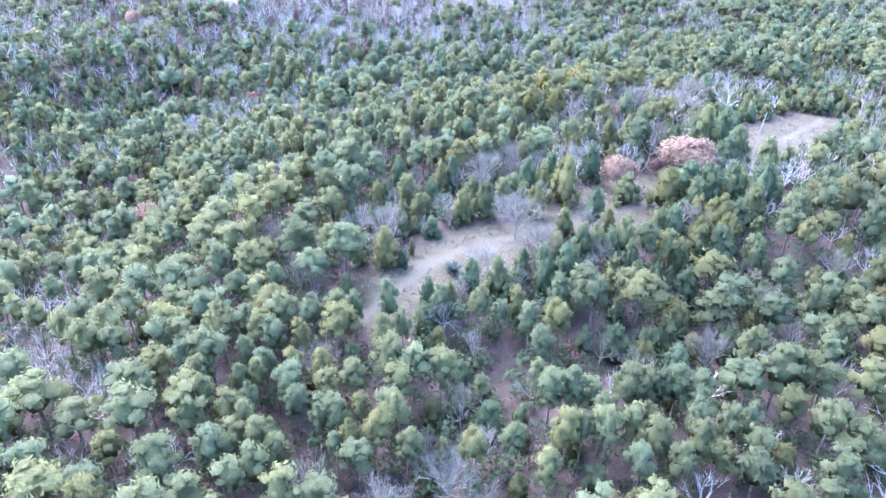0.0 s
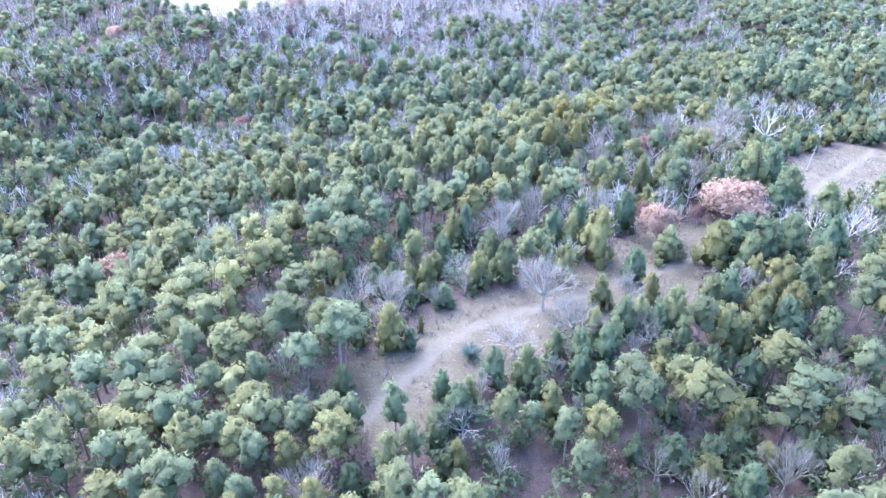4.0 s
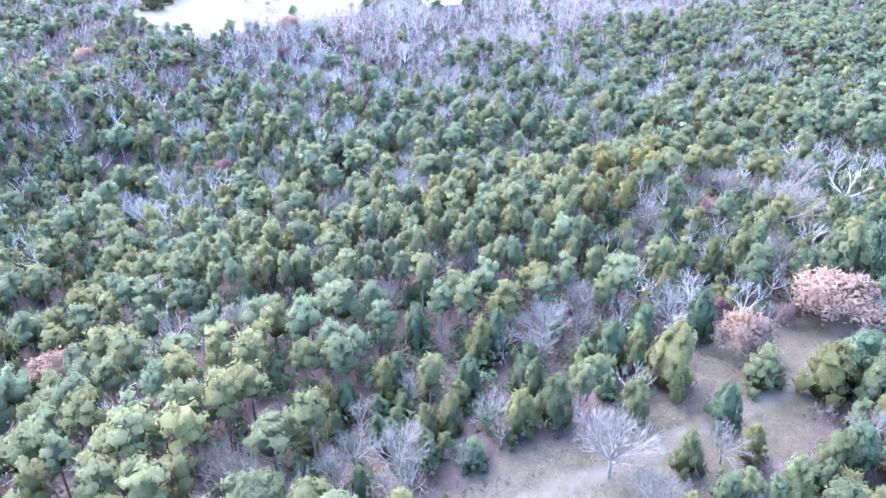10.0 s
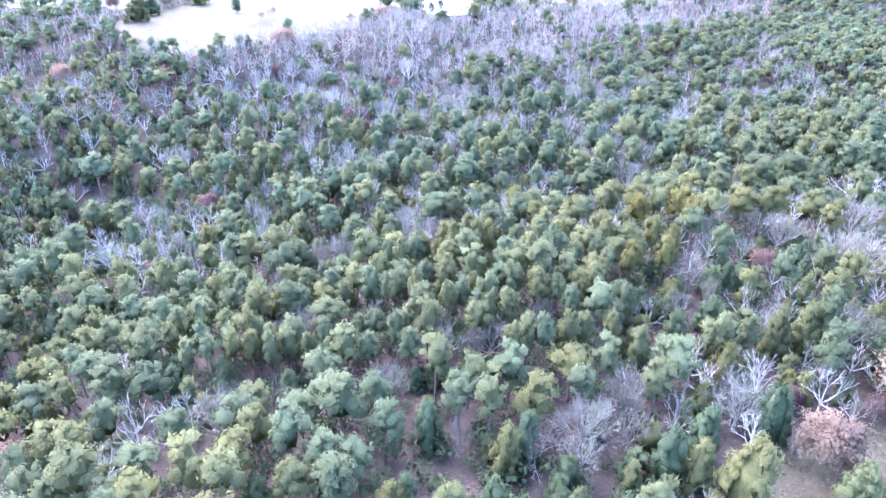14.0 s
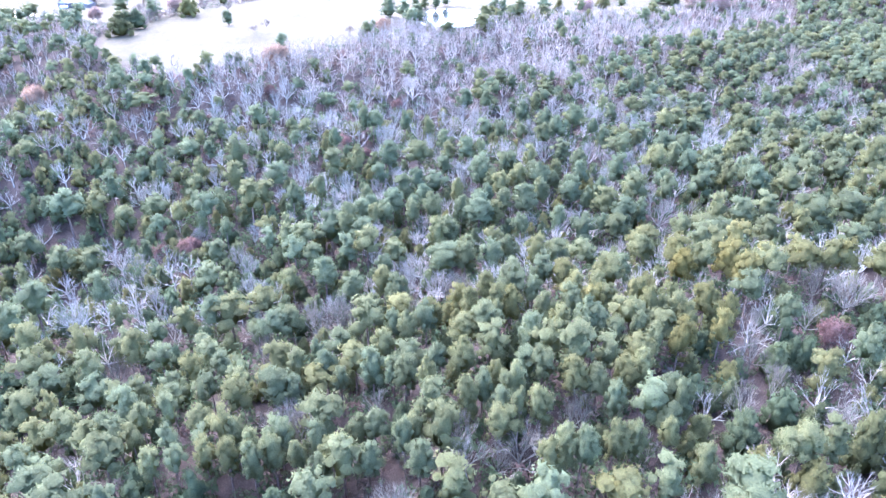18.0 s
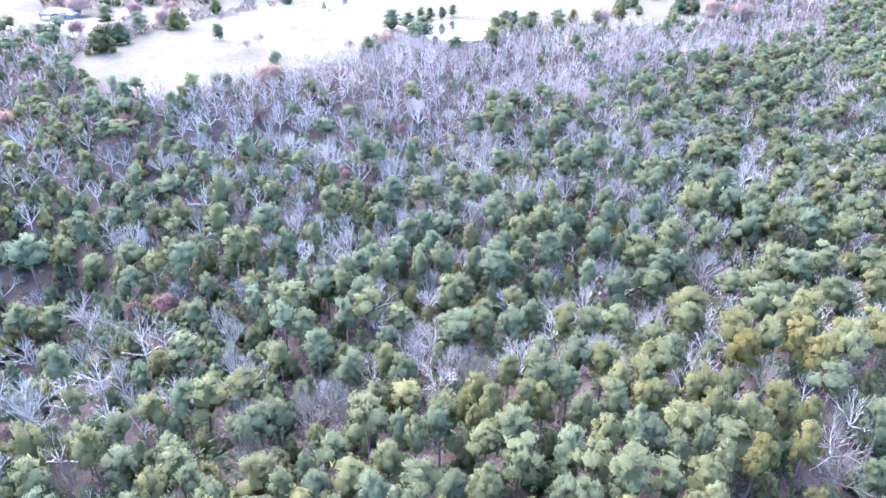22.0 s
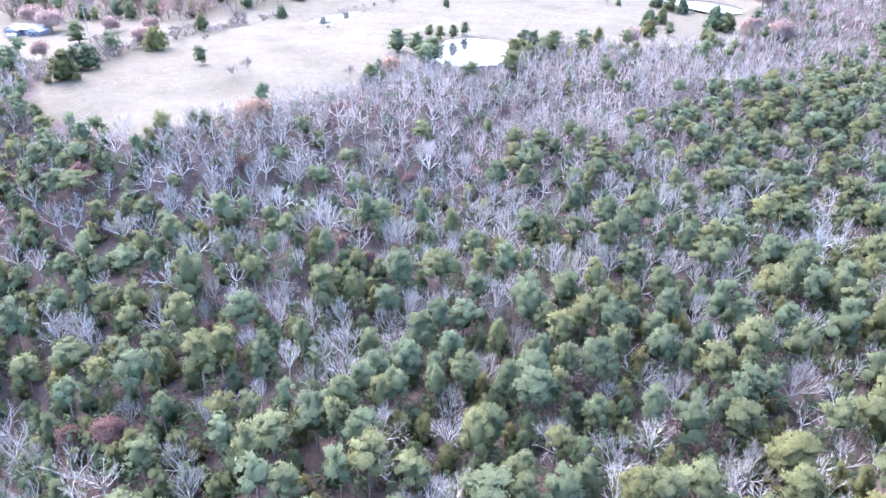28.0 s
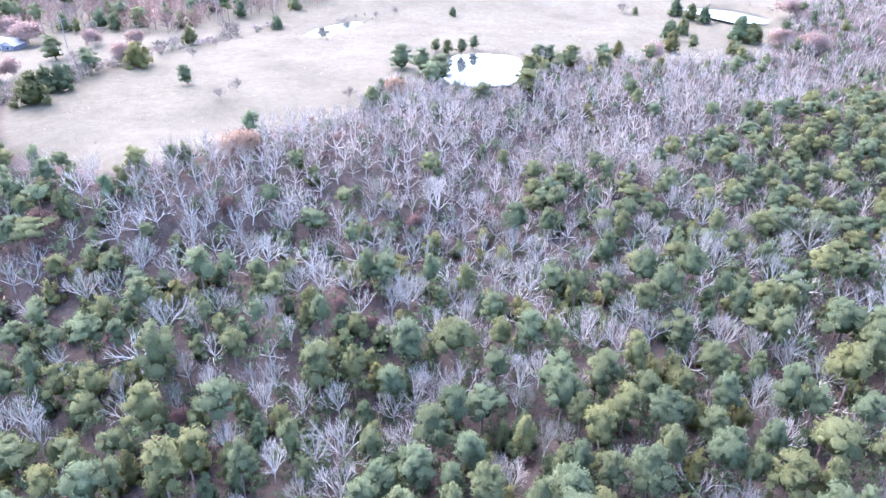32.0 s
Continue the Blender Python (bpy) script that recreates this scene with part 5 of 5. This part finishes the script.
def plain(name, color, rough=0.7, metal=0.0, scale=4.0):
    m, nt, b = nodes_of(name, rough, 0.3)
    b.inputs["Metallic"].default_value = metal
    f = noise_tex(nt, scale, 4)
    nt.links.new(ramp(nt, f, [(0.3, tuple(v * 0.8 for v in color)), (0.7, tuple(min(1, v * 1.15) for v in color))]), b.inputs["Base Color"])
    return m


M_SIDING = plain("siding", (0.16, 0.16, 0.16))
M_TRIM = plain("white_trim", (0.5, 0.5, 0.5))
M_SHINGLE = plain("roof_shingle", (0.19, 0.19, 0.185), 0.7, scale=9)
M_GLASS = plain("window_glass", (0.03, 0.035, 0.04), 0.08)
M_POLE = plain("weathered_wood", (0.30, 0.27, 0.24), 0.9, scale=6)
M_ROCK = plain("rock", (0.3, 0.28, 0.25), 0.9, scale=8)
M_TANK = plain("tank_paint", (0.7, 0.7, 0.68), 0.4)


def part(name, bm, material, parent, label=""):
    me = bpy.data.meshes.new(name)
    bm.to_mesh(me)
    bm.free()
    me.materials.append(material)
    ob = new(name, me)
    ob.parent = parent
    return tagged(ob, label)


def block(x0, y0, z0, x1, y1, z1, bevel=0.02):
    bm = bmesh.new()
    bmesh.ops.create_cube(bm, size=1, matrix=Matrix.Translation(((x0 + x1) / 2, (y0 + y1) / 2, (z0 + z1) / 2)) @ Matrix.Diagonal((x1 - x0, y1 - y0, z1 - z0, 1)))
    if bevel:
        bmesh.ops.bevel(bm, geom=bm.edges[:], offset=bevel, segments=1, affect="EDGES")
    return bm


def prism(profile, y0, y1):
    """A profile in x and z drawn out along y."""
    bm = bmesh.new()
    rings = [[bm.verts.new((x, y, z)) for x, z in profile] for y in (y0, y1)]
    n = len(profile)
    for i in range(n):
        bm.faces.new((rings[0][i], rings[0][(i + 1) % n], rings[1][(i + 1) % n], rings[1][i]))
    bm.faces.new(rings[0][::-1])
    bm.faces.new(rings[1])
    bmesh.ops.recalc_face_normals(bm, faces=bm.faces[:])
    return bm


def slab(a, b2, thick, y0, y1):
    """A roof plane between two points of its profile."""
    return prism([a, b2, (b2[0], b2[1] + thick), (a[0], a[1] + thick)], y0, y1)


def ranch_house(x, y, turn):
    root = tagged(new("house"), "low ranch house with grey shingle roof and white gables", "house")
    root.matrix_world = pose(x, y, level(x, y), 0, 0, turn) @ Matrix.Diagonal((0.76, 0.76, 0.72, 1))
    part("wall", block(-6.5, -1.5, -0.4, 6.5, 4.5, 2.5), M_SIDING, root, "grey sided main wall")
    for s in (-1, 1):
        x0 = s * 5.2
        part("wall", block(x0 - 2.6, -4.5, -0.4, x0 + 2.6, -1.5, 2.5), M_SIDING, root, "grey sided wing wall")
        part("gable", prism([(x0 - 2.6, 2.5), (x0 + 2.6, 2.5), (x0, 3.9)], -4.5, -1.0), M_TRIM, root, "white painted gable")
        for side in (-1, 1):
            part("roof", slab((x0, 3.95), (x0 + side * 3.1, 2.3), 0.16, -4.9, 1.5), M_SHINGLE, root)
        win = part("window", block(x0 - 0.75, -4.56, 0.9, x0 + 0.75, -4.5, 2.0, 0), M_TRIM, root, "white framed window")
        part("pane", block(x0 - 0.65, -4.6, 1.0, x0 + 0.65, -4.57, 1.9, 0), M_GLASS, win)
    for side, y0 in ((-1, -1.9), (1, 4.9)):
        bm = bmesh.new()
        v = [bm.verts.new(p) for p in ((-6.9, y0, 2.4), (6.9, y0, 2.4), (6.9, 1.5, 4.2), (-6.9, 1.5, 4.2))]
        face = bm.faces.new(v)
        r = bmesh.ops.extrude_face_region(bm, geom=[face])
        bmesh.ops.translate(bm, verts=[g for g in r["geom"] if isinstance(g, bmesh.types.BMVert)], vec=(0, 0, 0.16))
        bmesh.ops.recalc_face_normals(bm, faces=bm.faces[:])
        part("roof", bm, M_SHINGLE, root)
    part("door", block(-0.5, -1.57, 0, 0.5, -1.5, 2.05, 0.01), M_TRIM, root, "white front door")
    for wx in (-1.8, 1.8):
        win = part("window", block(wx - 0.6, -1.56, 0.9, wx + 0.6, -1.5, 2.0, 0), M_TRIM, root, "white framed window")
        part("pane", block(wx - 0.5, -1.6, 1.0, wx + 0.5, -1.57, 1.9, 0), M_GLASS, win)
    return root


ranch_house(-109.5, 365.5, -14)


def rod(p, q, r0, r1, sides=8):
    sh = Shape()
    sh.limb(p, q, r0, r1, sides)
    v, f = sh.arrays()
    bm = bmesh.new()
    vv = [bm.verts.new(c) for c in v]
    for t in f:
        bm.faces.new([vv[i] for i in t])
    bm.faces.new(vv[sides:])
    bmesh.ops.recalc_face_normals(bm, faces=bm.faces[:])
    return bm


def utility_pole(x, y, turn):
    root = tagged(new("utility_pole"), "weathered wooden utility pole beside the pasture", "pole", group="utility poles")
    root.matrix_world = pose(x, y, level(x, y), 0, 0, turn)
    part("post", rod((0, 0, -0.8), (0, 0, 8.6), 0.16, 0.11), M_POLE, root)
    part("crossarm", block(-1.1, -0.17, 7.9, 1.1, -0.06, 8.03), M_POLE, root)
    for s in (-0.95, 0.0, 0.95):
        part("insulator", rod((s, -0.11, 8.03), (s, -0.11, 8.2), 0.05, 0.03), M_GLASS, root)


for x, y, t in ((-54.6, 398.0, 20), (-91.0, 363.5, 20)):
    utility_pole(x, y, t)

tank = tagged(new("gas_tank"), "white gas tank on the lawn by the house", "tank")
tank.matrix_world = pose(-113.0, 361.0, level(-113, 361), 0, 0, 15)
bm = bmesh.new()
bmesh.ops.create_uvsphere(bm, u_segments=16, v_segments=10, radius=0.55, matrix=Matrix.Translation((0, 0, 0.85)))
for v in bm.verts:
    v.co.x += 0.85 if v.co.x > 0.01 else -0.85 if v.co.x < -0.01 else 0
part("vessel", bm, M_TANK, tank)
for s in (-0.7, 0.7):
    part("leg", block(s - 0.1, -0.4, -0.1, s + 0.1, 0.4, 0.42, 0), M_POLE, tank)

# ---- small things of the clearing ----
snag = tagged(new("dead_tree"), "dead standing pine pole with broken stubs, in the clearing", "tree")
snag.matrix_world = pose(88.7, 142.6, level(88.7, 142.6), 3, 4, 0)
part("trunk", rod((0, 0, -0.4), (0.1, 0, 5.4), 0.17, 0.06), M_POLE, snag)
for i in range(9):
    z, an = 1.6 + i * 0.42, i * 2.4
    part("stub", rod((0.02 * z, 0, z), (0.02 * z + 0.7 * math.cos(an), 0.7 * math.sin(an), z + 0.12), 0.035, 0.012, 5), M_POLE, snag)

spiky = tagged(new("fallen_cedar"), "dark spiky uprooted cedar lying in the grass", "shrub")
spiky.matrix_world = pose(11.3, 88.6, level(11.3, 88.6)) @ Matrix.Scale(1.25, 4)
rng = np.random.default_rng(4)
sh = Shape()
for i in range(170):
    an, up = rng.uniform(0, 6.28), rng.uniform(0.1, 1.3)
    d = np.array([math.cos(an) * math.cos(up), math.sin(an) * math.cos(up), math.sin(up)])
    sh.twig(d * 0.15 + (0, 0, 0.2), d * rng.uniform(1.0, 1.7) + (0, 0, 0.25), 0.07, rng, 0.02)
crown = new("crown", mesh_of("crown", *sh.arrays(), M_NEEDLE))
crown.parent = spiky
crown.color = (0.10, 0.135, 0.11, 1)
part("trunk", rod((0, 0, -0.2), (0.2, 0.1, 0.9), 0.14, 0.06), M_POLE, spiky)

# grass in the clearing and tussocks on the pasture
vs, fs, ts, n = [], [], [], 0
for i in range(11000):
    if i < 10000:
        x, y = rnd.uniform(-8, 112), rnd.uniform(76, 156)
        if float(inside(CLEARING, x, y)) < -1.5 or float(along(TRAIL, x, y)) < 0.9:
            continue
        s = rnd.uniform(0.15, 0.34) * (1.4 if noise.noise((x * 0.2, y * 0.2, 4)) > 0.1 else 0.8)
    else:
        x, y = rnd.uniform(-84, 120), rnd.uniform(270, 420)
        if float(inside(FIELD, x, y)) < 1 or max(float(inside(p, x, y)) for p in PONDS) > -2:
            continue
        s = rnd.uniform(0.12, 0.3)
    z = level(x, y)
    g = rnd.uniform(0.75, 1.3)
    col = np.array((0.23, 0.2, 0.172)) * g
    for k in range(5):
        an, b2 = rnd.uniform(0, 6.28), rnd.uniform(0.15, 0.6)
        e = np.array([math.cos(an), math.sin(an), 0])
        o = np.array([x, y, z - 0.05]) + e * rnd.uniform(0, 0.35)
        w = np.array([-e[1], e[0], 0]) * 0.09
        vs.append(np.array([o - w, o + w, o + e * b2 * s + (0, 0, s)]))
        fs.append(np.array([(0, 1, 2)]) + n)
        ts.append(np.tile(col, (3, 1)))
        n += 3
tagged(new("dry_grass", mesh_of("dry_grass", np.concatenate(vs), np.concatenate(fs), M_NEEDLE_W, tint=np.concatenate(ts))),
       "tufts of dry winter grass in the clearing and pasture", "grass", kind="stuff")

ROCKS = [(-3.4, 84.5, 0.22), (0.6, 84.7, 0.2)]


def pale_rock(x, y, size, seed):
    rng = np.random.default_rng(seed)
    bm = bmesh.new()
    bmesh.ops.create_icosphere(bm, subdivisions=2, radius=size)
    for v in bm.verts:
        v.co = Vector((v.co.x * 1.2, v.co.y * 0.9, v.co.z * 0.6)) * float(1 + rng.normal() * 0.07)
    me = bpy.data.meshes.new("rock")
    bm.to_mesh(me)
    bm.free()
    me.materials.append(M_ROCK)
    ob = tagged(new("rock", me), "pale weathered rock lying in the dry grass", "rock", group="rocks of the clearing")
    ob.matrix_world = pose(x, y, level(x, y) + size * 0.25, 0, 0, seed * 40)


for i, (x, y, size) in enumerate(ROCKS):
    pale_rock(x, y, size, i + 1)
